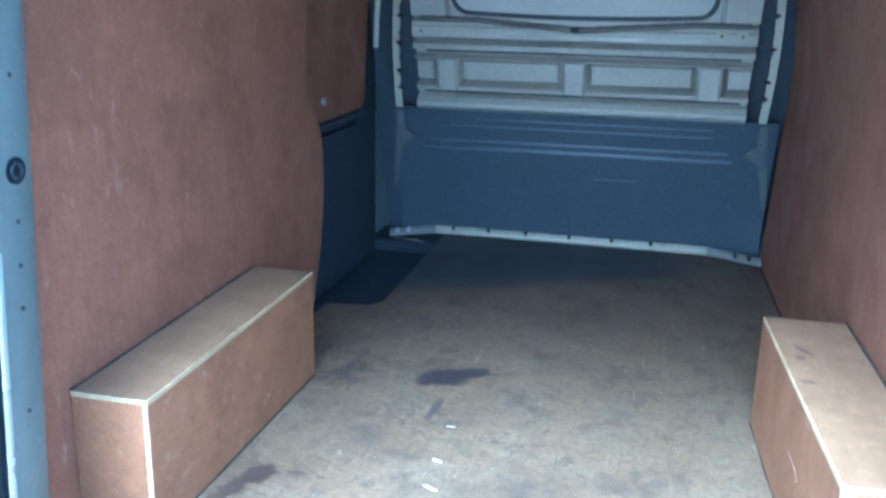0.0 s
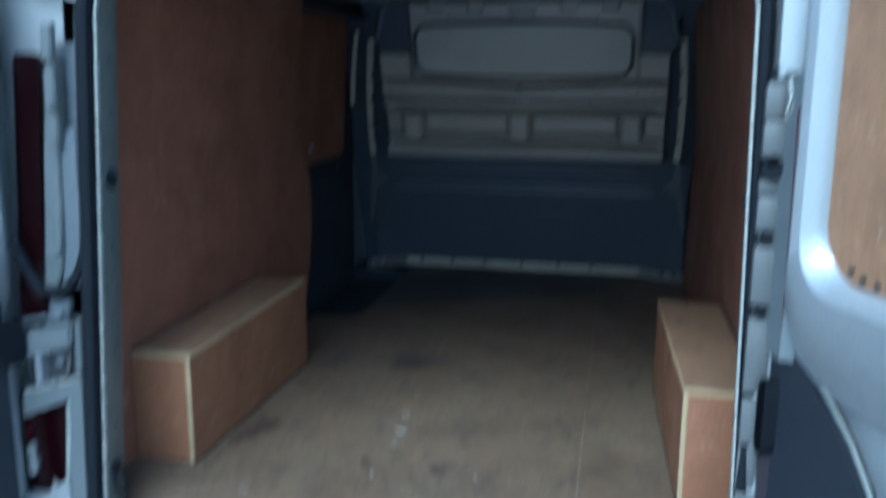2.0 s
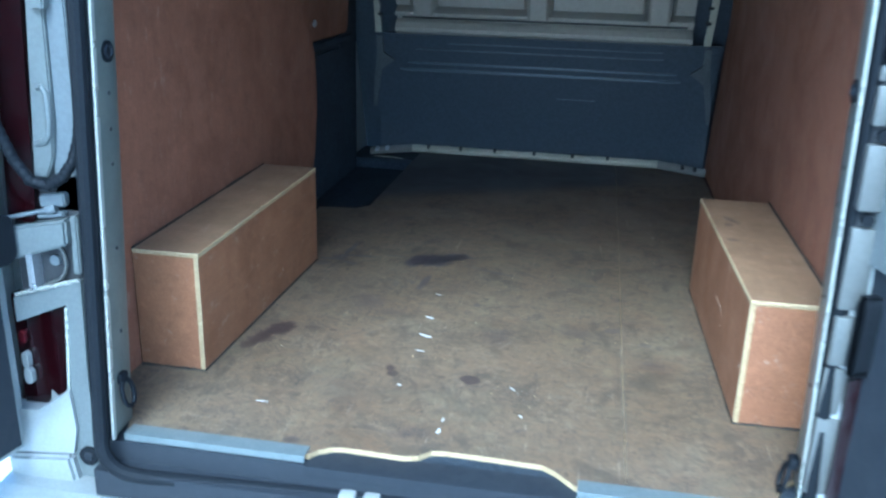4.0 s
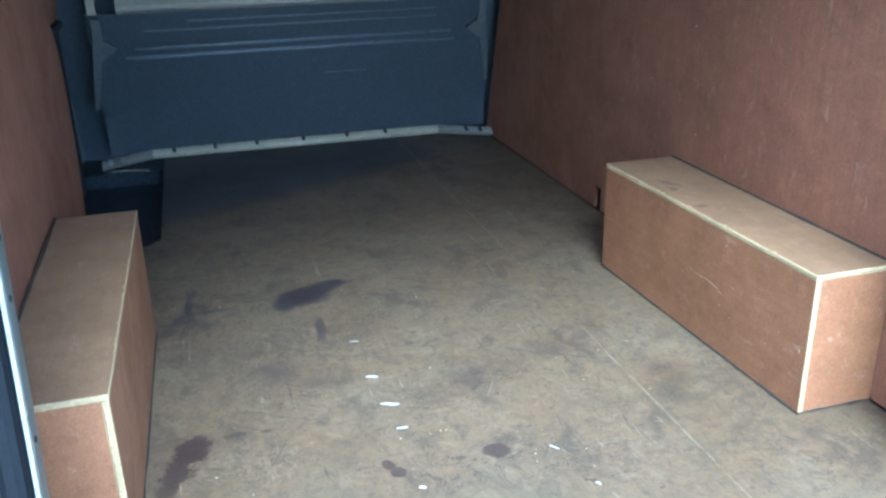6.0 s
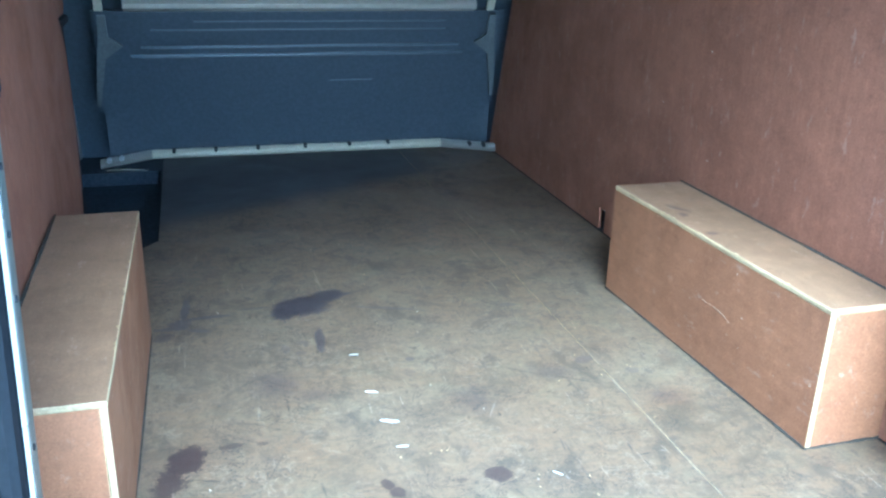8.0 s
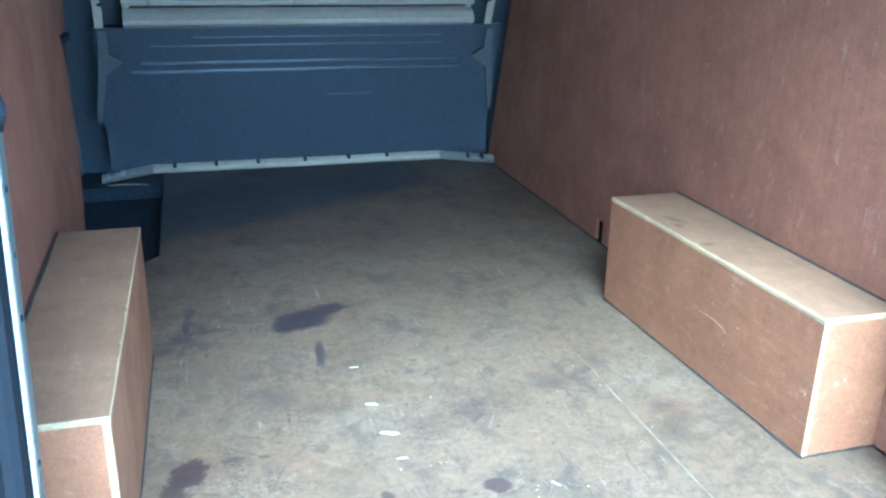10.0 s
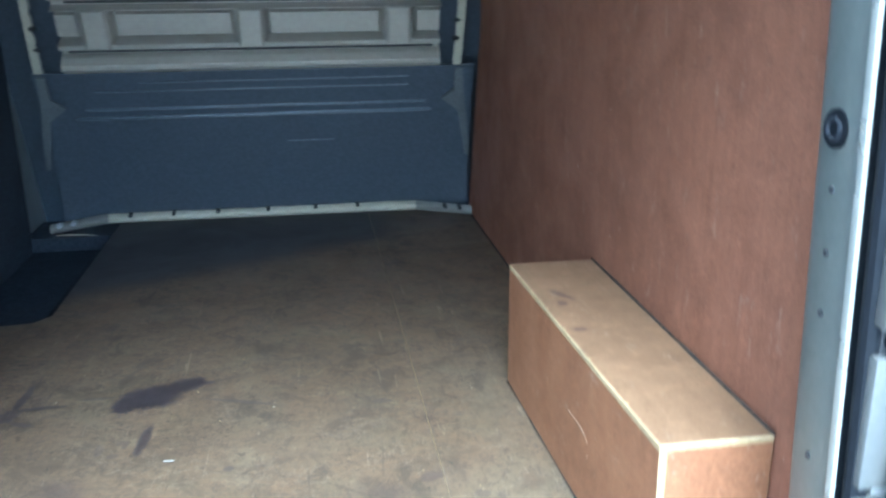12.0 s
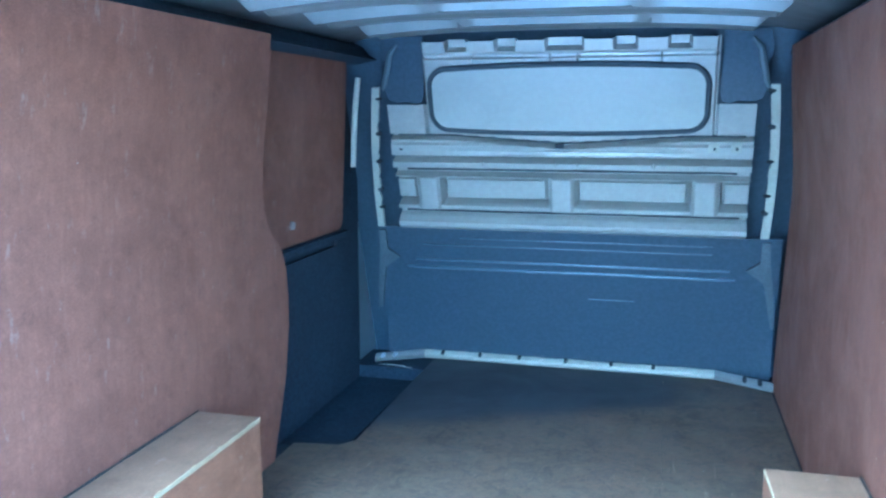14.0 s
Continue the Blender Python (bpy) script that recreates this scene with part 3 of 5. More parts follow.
# ---- sliding door on the left ----
slider = thing("sliding_door", "closed sliding side door lined with brown plywood above dark metal", "sliding door")
bm = bmesh.new()
slab(bm, -0.929, -0.905, 1.70, 2.90, -0.30, 1.38)
part("door_skin", bm, WELL, slider, "dark inner skin of the door", False)
bm = bmesh.new()
solid(bm, rounded(1.72, 2.60, 0.63, 1.29, 0.05), lambda a, b, c: Vector((c + 0.03 * ease(b, 0.9, 1.35), a, b)), -0.87, -0.858)
part("upper_panel", bm, PLY_WALL, slider, "brown plywood panel", False)
bm = bmesh.new()
solid(bm, rounded(1.74, 2.64, -0.02, 0.56, 0.07), lambda a, b, c: Vector((c, a, b)), -0.905, -0.885)
part("lower_panel", bm, WELL, slider, "dark pressed lower panel", False)
bm = bmesh.new()
slab(bm, -0.875, -0.855, 1.80, 2.66, 0.592, 0.618, 0.006)
part("lower_rail", bm, WELL, slider, "dull grey rail under the plywood", False)
for y, z in ((2.23, 1.19), (2.12, 0.70)):
    bm = bmesh.new()
    rod(bm, (-0.86, y, z), (-0.848, y, z), 0.014)
    part("rivet", bm, STEEL, slider, "pale round rivet", True)
bm = bmesh.new()
tube(bm, [(-0.785, 2.60, 1.213), (-0.798, 2.60, 1.10), (-0.806, 2.60, 0.98), (-0.810, 2.60, 0.872)], 0.011, sides=8)
part("pillar_strip", bm, CREAM, slider, "pale upright weather strip", True)
bm = bmesh.new()
slab(bm, -0.905, -0.892, 2.62, 2.70, 0.0, 1.36, 0.003)
part("door_pillar", bm, WELL, slider, "dark pillar in front of the door", False)

# ---- roof with cross ribs, seen from below ----
RIBS = (0.80, 1.18, 1.55, 1.92, 2.32)


def roof_at(x, y):
    z = 1.405 - 0.06 * (abs(x) / 0.86) ** 3
    for k, c in enumerate(RIBS):
        half = 0.105 - 0.025 * ease(abs(x), 0.25, 0.34)
        end = 1 - ease(abs(x), 0.715 - 0.022 * k, 0.740 - 0.022 * k)
        z -= 0.050 * end * (1 - ease(abs(y - c), half - 0.007, half + 0.007))
        z += 0.012 * end * (1 - ease(abs(y - c), 0.02, 0.045))
    return Vector((x, y, z))


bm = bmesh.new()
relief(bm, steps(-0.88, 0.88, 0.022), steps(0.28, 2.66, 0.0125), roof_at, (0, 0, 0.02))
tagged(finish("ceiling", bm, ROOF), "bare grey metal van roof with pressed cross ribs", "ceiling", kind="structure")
bm = bmesh.new()
slab(bm, -0.95, 0.95, 0.24, 3.4, 1.44, 1.46)
tagged(finish("roof_skin", bm, PAINT, False), "silver painted roof skin of the van", "van roof", kind="structure")
for side in (1, -1):
    bm = bmesh.new()
    prof = [(HALF[side] - 0.035, 1.285), (0.78, 1.30), (0.80, 1.33), (0.86, 1.36), (0.93, 1.36), (0.93, 1.27), (0.83, 1.27)]
    solid(bm, prof, lambda a, b, c: Vector((side * a, c, b)), 0.32, 2.75)
    tagged(finish("roof_rail", bm, WELL, False), "dark grey metal rail along the roof's edge", "roof rail", kind="structure")

# ---- bulkhead ----
bulkhead = thing("bulkhead", "pressed grey metal bulkhead with a blanked window above black lining", "bulkhead")
bm = bmesh.new()
solid(bm, [(-0.93, -0.3), (0.93, -0.3), (0.93, 1.44), (-0.93, 1.44)], lambda a, b, c: head(a, b, c), -0.16, -0.13)
part("backing", bm, NAVY, bulkhead, "dark sheet behind the pressed panel", False)


def panel_off(x, z):
    """Relief of the upper panel: beams, grooves, four recessed fields and the window frame."""
    off = 0.0
    # row of recessed fields
    inside = 0.0
    for a, b in ((-0.72, -0.599), (-0.500, -0.071), (0.031, 0.459), (0.562, 0.72)):
        inside = max(inside, ease(x, a - 0.004, a + 0.012) * (1 - ease(x, b - 0.012, b + 0.004)))
    channel = 0.0
    for a, b in ((-0.74, -0.599), (-0.500, -0.071), (0.031, 0.459), (0.562, 0.74)):
        dx = max(a - x, x - b)
        dz = max(0.714 - z, z - 0.824)
        channel = max(channel, 1 - ease(abs(max(dx, dz) + 0.008), 0.003, 0.009))
    off -= 0.034 * channel
    off -= 0.034 * inside * ease(z, 0.708, 0.722) * (1 - ease(z, 0.814, 0.828))
    off += 0.022 * ease(z, 0.612, 0.632) * (1 - ease(z, 0.646, 0.662))
    off -= 0.034 * ease(z, 0.664, 0.670) * (1 - ease(z, 0.686, 0.696))
    # proud pads between the fields
    for a, b in ((-0.590, -0.509), (-0.062, 0.022), (0.468, 0.553)):
        off += 0.014 * ease(x, a - 0.006, a + 0.008) * (1 - ease(x, b - 0.008, b + 0.006)) * ease(z, 0.690, 0.704) * (1 - ease(z, 0.826, 0.838))
    # beams between the fields and the window
    for a, b, d in ((0.836, 0.864, -0.034), (0.866, 0.896, 0.012), (0.897, 0.913, -0.040), (0.914, 0.962, 0.010)):
        off += d * ease(z, a - 0.004, a + 0.005) * (1 - ease(z, b - 0.005, b + 0.004))
    if abs(x) < 0.46:
        off -= 0.004 * (1 - ease(abs(z - 0.936), 0.003, 0.007))
    sag = 0.988 - 0.030 * (1 - min(1.0, abs(x) / 0.45))
    off -= 0.034 * (1 - ease(abs(z - sag), 0.005, 0.011))
    # upright creases beside the window
    off -= 0.02 * (1 - ease(abs(abs(x) - 0.53), 0.003, 0.009)) * ease(z, 0.99, 1.0)
    # rail over the window with pressed steps
    off -= 0.012 * (1 - ease(abs(z - 1.282), 0.004, 0.010))
    tooth = 0.5 + 0.5 * math.sin(abs(x) * 34.0 + 0.6)
    if abs(x) < 0.52:
        off -= 0.040 * ease(z, 1.300, 1.306) * ease(tooth, 0.60, 0.72)
    for c in (-0.34, -0.05, 0.05, 0.34):
        off -= 0.008 * (1 - ease(abs(x - c), 0.002, 0.006)) * ease(z, 1.255, 1.262) * (1 - ease(z, 1.282, 1.29))
    for c in (-0.32, -0.04, 0.04, 0.32, 0.5):
        off -= 0.010 * (1 - ease(abs(x - c), 0.003, 0.007)) * (1 - ease(abs(z - 0.895), 0.010, 0.016))
    return off


bm = bmesh.new()
relief(bm, steps(-0.685, 0.665, 0.0055), steps(0.612, 1.335, 0.0045), lambda x, z: head(x, z, panel_off(x, z)), (0, 0.05, 0))
for f in [f for f in bm.faces if abs(f.calc_center_median().x) > 0.532 and 1.11 < f.calc_center_median().z]:
    bm.faces.remove(f)
part("upper_panel", bm, METAL, bulkhead, "pressed pale grey metal panel")


def window_line(grow, steps_=10):
    """Outline of the blanked window: arched top, sagging foot, rounded corners."""
    pts = []
    for x, z in rounded(-0.499 - grow, 0.493 + grow, 1.028 - grow, 1.231 + grow, 0.055 + grow, steps_):
        pts.append((x, z))
    full = []
    for i, p in enumerate(pts):
        q = pts[(i + 1) % len(pts)]
        n = 10 if abs(q[0] - p[0]) > 0.3 else 1
        for k in range(n):
            x, z = p[0] + (q[0] - p[0]) * k / n, p[1] + (q[1] - p[1]) * k / n
            bow = max(0.0, 1 - (x / 0.5) ** 2)
            full.append((x, z + (0.016 * bow if z > 1.12 else -0.014 * bow)))
    return full


bm = bmesh.new()
solid(bm, window_line(0.0), lambda a, b, c: head(a, b, c), 0.006, 0.012)
blank = part("window_blank", bm, BLANK, bulkhead, "plain pale grey blanking plate", False)
bm = bmesh.new()
tube(bm, [head(x, z, 0.008) for x, z in window_line(0.007)], 0.0105, True, 10)
part("window_seal", bm, GASKET, blank, "dull grey rubber seal round the blanking plate")
# thin dark beads that draw the pressed grooves as dark lines
for z0, sag, x0, x1, off in ((0.988, 0.030, -0.66, 0.64, -0.026), (0.905, 0.0, -0.66, 0.64, -0.034), (0.850, 0.0, -0.64, 0.62, -0.030), (0.678, 0.0, -0.66, 0.64, -0.030)):
    bm = bmesh.new()
    tube(bm, [head(x, z0 - sag * (1 - min(1.0, abs(x) / 0.45)), off) for x in steps(x0, x1, 0.03)], 0.0042, sides=6)
    part("groove_bead", bm, SEALANT, bulkhead, "thin dark line in the pressed groove")


def lining_off(x, z):
    """Relief of the lower lining: fine cross ribs, and a foot that follows the mitred floor strip."""
    off = -0.004 + 0.05 * ease(abs(x), 0.60, 0.84) * (1 - ease(z, 0.0, 0.22))
    return off


bm = bmesh.new()
relief(bm, steps(-0.80, 0.80, 0.02), steps(0.03, 0.612, 0.004), lambda x, z: head(x, z, lining_off(x, z)), (0, 0.03, 0))
lining_sheet = part("lower_lining", bm, NAVY, bulkhead, "black ribbed lining sheet")
for z, thick, x0, x1 in ((0.440, 0.0065, -0.68, 0.64), (0.474, 0.0050, -0.64, 0.62), (0.541, 0.0026, -0.60, 0.55), (0.573, 0.0024, -0.44, 0.55), (0.327, 0.0018, 0.08, 0.26)):
    bm = bmesh.new()
    tube(bm, [head(x0 + (x1 - x0) * i / 24, z + 0.0004 * math.sin(i * 0.7 + z * 50), thick * (0.1 if 0 < i < 24 else -1.2)) for i in range(25)], thick, sides=12)
    part("rib", bm, SHINE, lining_sheet, "glossy pressed rib")


def flange_x(side, z):
    foot, top = (0.730, 0.716) if side > 0 else (0.768, 0.720)
    return foot + (top - foot) * (z - 0.62) / 0.54 + 0.014 * math.sin(math.pi * (z - 0.60) / 0.60)


for side in (1, -1):
    bm = bmesh.new()
    zs = steps(0.615, 1.175, 0.014)
    pts_out, pts_in = [], []
    for k, z in enumerate(zs):
        mid = flange_x(side, z)
        pts_out.append((side * (mid + 0.016), z))
        bite = 0.008 if random.random() < 0.15 else random.uniform(0, 0.003)
        pts_in.append((side * (mid - 0.015 + bite), z))
    solid(bm, pts_out + pts_in[::-1], lambda a, b, c: head(a, b, c), -0.008, 0.004)
    part("side_flange", bm, CREAM, bulkhead, "cream painted flange with dark sealant gaps", False)
    for z in (0.70, 0.78, 0.90, 1.02, 1.14):
        bm = bmesh.new()
        x = side * (flange_x(side, z) - 0.012)
        bmesh.ops.create_icosphere(bm, subdivisions=2, radius=0.012, matrix=Matrix.Translation(head(x, z + random.uniform(-0.02, 0.02), 0.003)) @ Matrix.Diagonal((1.2, 0.4, random.uniform(0.5, 1.0), 1)))
        part("sealant_blob", bm, SEALANT, bulkhead)
    bm = bmesh.new()
    out = 0.0 if side > 0 else 0.024
    edge_line = [(0.752, 0.25), (0.768, 0.25), (0.760, 0.33), (0.745, 0.44), (0.733, 0.52), (0.728, 0.606), (0.700, 0.606), (0.698, 0.525), (0.648, 0.490), (0.714, 0.440)]
    solid(bm, [(side * (x + 0.018 + out + 0.02 * (1 - z)), z) for x, z in edge_line], lambda a, b, c: head(a, b, c), 0.012, 0.022)
    bmesh.ops.triangulate(bm, faces=bm.faces[:])
    part("lower_flange", bm, SLATE, bulkhead, "dull grey lower flange", False)
    bm = bmesh.new()
    rim = [(0.545, 1.365), (0.70, 1.365), (0.712, 1.30), (0.69, 1.245), (0.70, 1.18), (0.682, 1.13), (0.655, 1.118), (0.60, 1.122), (0.575, 1.108), (0.548, 1.12), (0.538, 1.15), (0.545, 1.24)]
    solid(bm, [(side * x, z) for x, z in rim], lambda a, b, c: Vector((a, c, b)), 2.655, 2.67)
    bmesh.ops.triangulate(bm, faces=[f for f in bm.faces if len(f.verts) > 4])
    part("corner_plate", bm, NAVY, bulkhead, "black plate in the upper corner", False)
    bm = bmesh.new()
    tube(bm, [(side * 0.640, 2.640, 1.335), (side * 0.668, 2.632, 1.300), (side * 0.676, 2.630, 1.250), (side * 0.690, 2.632, 1.190), (side * 0.700, 2.640, 1.165)], [0.006, 0.011, 0.012, 0.011, 0.006], sides=8, squash=0.6)
    part("corner_bracket", bm, JAMB_DARK, bulkhead, "grey bracket under the roof", False)
for x, z in ((-0.645, 0.945),):
    bm = bmesh.new()
    p = head(x, z, 0.004)
    rod(bm, p + Vector((0, 0.004, 0)), p - Vector((0, 0.006, 0.002)), 0.008, 6)
    part("bolt", bm, SEALANT, bulkhead, "dark bolt head", False)
for x in (0.528, 0.605):
    bm = bmesh.new()
    solid(bm, rounded(x - 0.018, x + 0.020, 0.940, 0.974, 0.005, 3), lambda a, b, c: head(a, b, c), 0.009, 0.012)
    square = part("bolt_plate", bm, CREAM, bulkhead, "pale square plate", False)
    bm = bmesh.new()
    rod(bm, head(x + 0.004, 0.955, 0.010), head(x + 0.004, 0.955, 0.018), 0.005, 8)
    part("bolt", bm, SEALANT, square, "dark bolt head", False)
bm = bmesh.new()
solid(bm, rounded(-0.040, -0.006, 0.952, 0.966, 0.004, 3), lambda a, b, c: head(a, b, c), 0.004, 0.014)
part("seam_clip", bm, GASKET, bulkhead, "small grey clip on the seam", False)

# cream strip where the bulkhead meets the floor
strip = thing("floor_strip", "cream painted metal strip along the foot of the bulkhead", "metal strip")
line = [(-0.832, 2.900), (-0.642, 3.020), (0.588, 3.008), (0.803, 2.885)]
for k, (a, b) in enumerate(zip(line[:-1], line[1:])):
    bm = bmesh.new()
    d = (Vector(b) - Vector(a))
    n = max(2, int(d.length / 0.02))
    front = []
    for i in range(n + 1):
        p = Vector(a) + d * i / n
        front.append((p.x, p.y))
    rows_ = []
    for lift, outw in ((0.001, -0.006), (0.013, 0.012), (0.026, 0.012), (0.038, 0.0), (0.040, -0.012)):
        rows_.append([bm.verts.new((p[0], p[1] - outw, lift + (random.uniform(-0.0012, 0.0012) if lift > 0.02 else 0))) for p in front])
    for r in range(4):
        for i in range(n):
            bm.faces.new((rows_[r][i], rows_[r][i + 1], rows_[r + 1][i + 1], rows_[r + 1][i]))
    part("strip_length", bm, CREAM if k == 1 else ROOF, strip, "bright cream length" if k == 1 else "dull grey mitred end")
for x in (-0.555, -0.388, -0.215, -0.016, 0.174, 0.346):
    bm = bmesh.new()
    rod(bm, (x, 3.012, 0.041), (x, 2.994, 0.036), 0.008, 10)
    part("rivet", bm, SEALANT, strip, "dark rivet")
for x, y in ((-0.80, 2.912), (-0.755, 2.940), (0.70, 2.936), (0.755, 2.905)):
    bm = bmesh.new()
    rod(bm, (x, y + 0.01, 0.035), (x, y - 0.012, 0.031), 0.009, 10)
    part("rivet", bm, SEALANT if x > 0 else STEEL, strip, "round rivet")


# ---- plywood boxes over the wheel arches ----
def board(name, corners, z0, z1, parent, flat, label=""):
    """A board with four corners in plan; flat: 'z' or 'side' says which faces carry the brown film, the others are raw edges."""
    bm = bmesh.new()
    solid(bm, corners, lambda a, b, c: Vector((a, b, c)), z0, z1)
    bmesh.ops.recalc_face_normals(bm, faces=bm.faces[:])
    lengths = [(f, f.calc_area()) for f in bm.faces]
    big = max(a for _, a in lengths)
    for f, a in lengths:
        f.material_index = 0 if a > big * 0.6 else 1
    bmesh.ops.bevel(bm, geom=bm.edges[:], offset=0.0022 if flat == "z" and corners[0][0] > 0 else 0.0012, segments=1, affect="EDGES")
    for f in bm.faces:  # the film is worn off every arris
        if max(abs(v) for v in f.normal) < 0.95:
            f.material_index = 1
    return part(name, bm, [PLY_TOP if flat == "z" else PLY_BOX, RAW_EDGE], parent, label, False)


def wheel_box(side, x_near, x_far, y0, y1, z, rise, label):
    box = thing("wheel_arch_box", label, "plywood box", "wheel arch boxes")
    t = 0.0105
    out = wall_x(side, 0.3) - 0.004
    s = side

    def corner(x, y):
        return (s * x, y)

    board("top_board", [corner(x_near - 0.001, y0 - 0.001), corner(out, y0 - 0.001), corner(out, y1), corner(x_far - 0.001, y1)], z - t, z, box, "z", "brown top board with pale raw edges")
    board("side_board", [corner(x_near, y0), corner(x_near + t, y0), corner(x_far + t, y1), corner(x_far, y1)], 0.004, z - t, box, "side", "brown side board with a pale raw end")
    board("end_board", [corner(x_near + t, y0 + 0.001), corner(out, y0 + 0.001), corner(out, y0 + t), corner(x_near + t, y0 + t)], 0.004, z - t, box, "side")
    board("end_board", [corner(x_far + t, y1 - t), corner(out, y1 - t), corner(out, y1 - 0.001), corner(x_far + t, y1 - 0.001)], 0.004, z - t, box, "side")
    # dirty beads that darken the joints like a contact shadow
    for name, a, b in (("side", (x_near + 0.002, y0), (x_far + 0.002, y1)), ("end", (x_near, y0 + 0.003), (out, y0 + 0.003))):
        bm = bmesh.new()
        tube(bm, [(s * (a[0] + (b[0] - a[0]) * i / 12), a[1] + (b[1] - a[1]) * i / 12, 0.003 + random.uniform(-0.0012, 0.0006)) for i in range(13)], [random.uniform(0.0028, 0.0055) for _ in range(13)], sides=6)
        part("shade_bead", bm, JOINT_SHADE, box, "dirty dark bead painting the contact shadow along the foot")
    bm = bmesh.new()
    tube(bm, [(s * (out - 0.002), y0 + (y1 - y0) * i / 12, z + 0.001) for i in range(13)], [random.uniform(0.002, 0.004) for _ in range(13)], sides=6)
    part("shade_bead", bm, JOINT_SHADE, box, "dirty dark bead painting the contact shadow against the wall")
    for ob in box.children:  # the top rises a little towards the front
        for v in ob.data.vertices:
            v.co.z *= 1 + rise * (v.co.y - y0) / (y1 - y0)
    return box


def splinters(box, side, x_near, x_far, y0, y1, z, rise, count):
    for k in range(count):
        t = random.uniform(0.1, 0.97)
        y, x = y0 + (y1 - y0) * t, x_near + (x_far - x_near) * t
        l, w = random.uniform(0.006, 0.016), random.uniform(0.002, 0.005)
        bm = bmesh.new()
        solid(bm, [(y - l, 0.0), (y + l * random.uniform(0.4, 1.0), 0.0), (y + l * 0.3, w), (y - l * 0.4, w * 0.8)], lambda a, b, c: Vector((side * (x - 0.001 + b * 1.2), a, z * (1 + rise * t) + 0.0006 + c)), 0.0, 0.0012)
        part("splinter", bm, RAW_EDGE, box, "", False)


left_box = wheel_box(-1, 0.613, 0.602, 0.518, 1.349, 0.304, 0.038, "brown plywood box over the wheel arch, grey with dust on top")
splinters(left_box, -1, 0.613, 0.602, 0.518, 1.349, 0.304, 0.038, 16)
right_box = wheel_box(1, 0.629, 0.604, 0.551, 1.371, 0.300, 0.0, "scratched brown plywood box over the wheel arch, dark knot on top")
splinters(right_box, 1, 0.629, 0.604, 0.551, 1.371, 0.300, 0.0, 6)

# pale gouges in the side of one box
for y, z, l, w, turn in ((0.924, 0.1555, 0.009, 0.0008, 5), (0.904, 0.1560, 0.006, 0.0011, -4), (0.884, 0.1560, 0.009, 0.0017, 3), (0.866, 0.1545, 0.010, 0.0022, 6), (0.849, 0.1520, 0.008, 0.0016, 8), (0.833, 0.1455, 0.004, 0.0007, 12), (0.831, 0.116, 0.0026, 0.0016, 0), (0.634, 0.145, 0.002, 0.0018, 0), (0.570, 0.134, 0.002, 0.004, 0), (0.669, 0.101, 0.002, 0.0012, 0)):
    bm = bmesh.new()
    x = 0.629 - 0.025 * (y - 0.551) / 0.82
    m = Matrix.Rotation(radians(turn), 2)
    rim = [m @ Vector(p) for p in ((-l, w * 0.3), (-l * 0.5, -w), (l * 0.1, -w * random.uniform(0.3, 0.8)), (l * 0.6, -w), (l, 0.0), (l * 0.3, w * random.uniform(0.5, 1)), (-l * 0.3, w * 0.5))]
    solid(bm, [(y + p.x, z + p.y) for p in rim], lambda a, b, c: Vector((c, a, b)), x - 0.0012, x + 0.001)
    part("gouge", bm, GOUGE, right_box, "pale gouge in the brown film", False)

# ---- rear frame of the body ----
body = thing("rear_body_frame", "silver painted rear door frame of the van with black seal", "van body")


def side_x(side, z):
    """Inner edge of the door opening; both pillars lean in a little."""
    return 0.713 - 0.016 * z if side > 0 else -0.664 + 0.030 * z


def opening(n_corner=8):
    """The door opening, from the foot of the left pillar over the roof to the foot of the right one: x, z, outward x, outward z."""
    pts = []
    r, turn = 0.13, 1.142
    left, right = side_x(-1, turn), side_x(1, turn)
    for z in steps(0.0, turn, 0.06):
        pts.append((side_x(-1, z), z, -1.0, 0.0))
    for i in range(1, n_corner + 1):
        t = math.pi - math.pi / 2 * i / n_corner
        pts.append((left + r + r * math.cos(t), turn - 0.006 + r * math.sin(t), math.cos(t), math.sin(t)))
    for x in steps(left + r, right - r, 0.035)[1:-1]:
        pts.append((x, 1.270 + 0.004 * x + 0.033 * (1 - ease(abs(x - 0.03), 0.05, 0.42)), 0.0, 1.0))
    for i in range(n_corner + 1):
        t = math.pi / 2 - math.pi / 2 * i / n_corner
        pts.append((right - r + r * math.cos(t), turn + r * math.sin(t), math.cos(t), math.sin(t)))
    for z in steps(turn, 0.0, 0.06)[1:]:
        pts.append((side_x(1, z), z, 1.0, 0.0))
    return pts


LOOP = opening()


def rear_y(z, x):
    return REAR - 0.0095 + 0.057 * x + 0.04 * max(0.0, z)


def band(rings, material, name, label, chosen=None):
    """Bands round the opening: rings of (outward, ahead)."""
    bm = bmesh.new()
    loop = LOOP if chosen is None else [p for p in LOOP if chosen(p)]
    rows_ = [[bm.verts.new((x + ox * d, rear_y(z, x) + h, z + oz * d)) for x, z, ox, oz in loop] for d, h in rings]
    for a, b in zip(rows_[:-1], rows_[1:]):
        for i in range(len(loop) - 1):
            bm.faces.new((a[i], a[i + 1], b[i + 1], b[i]))
    return part(name, bm, material, body, label)


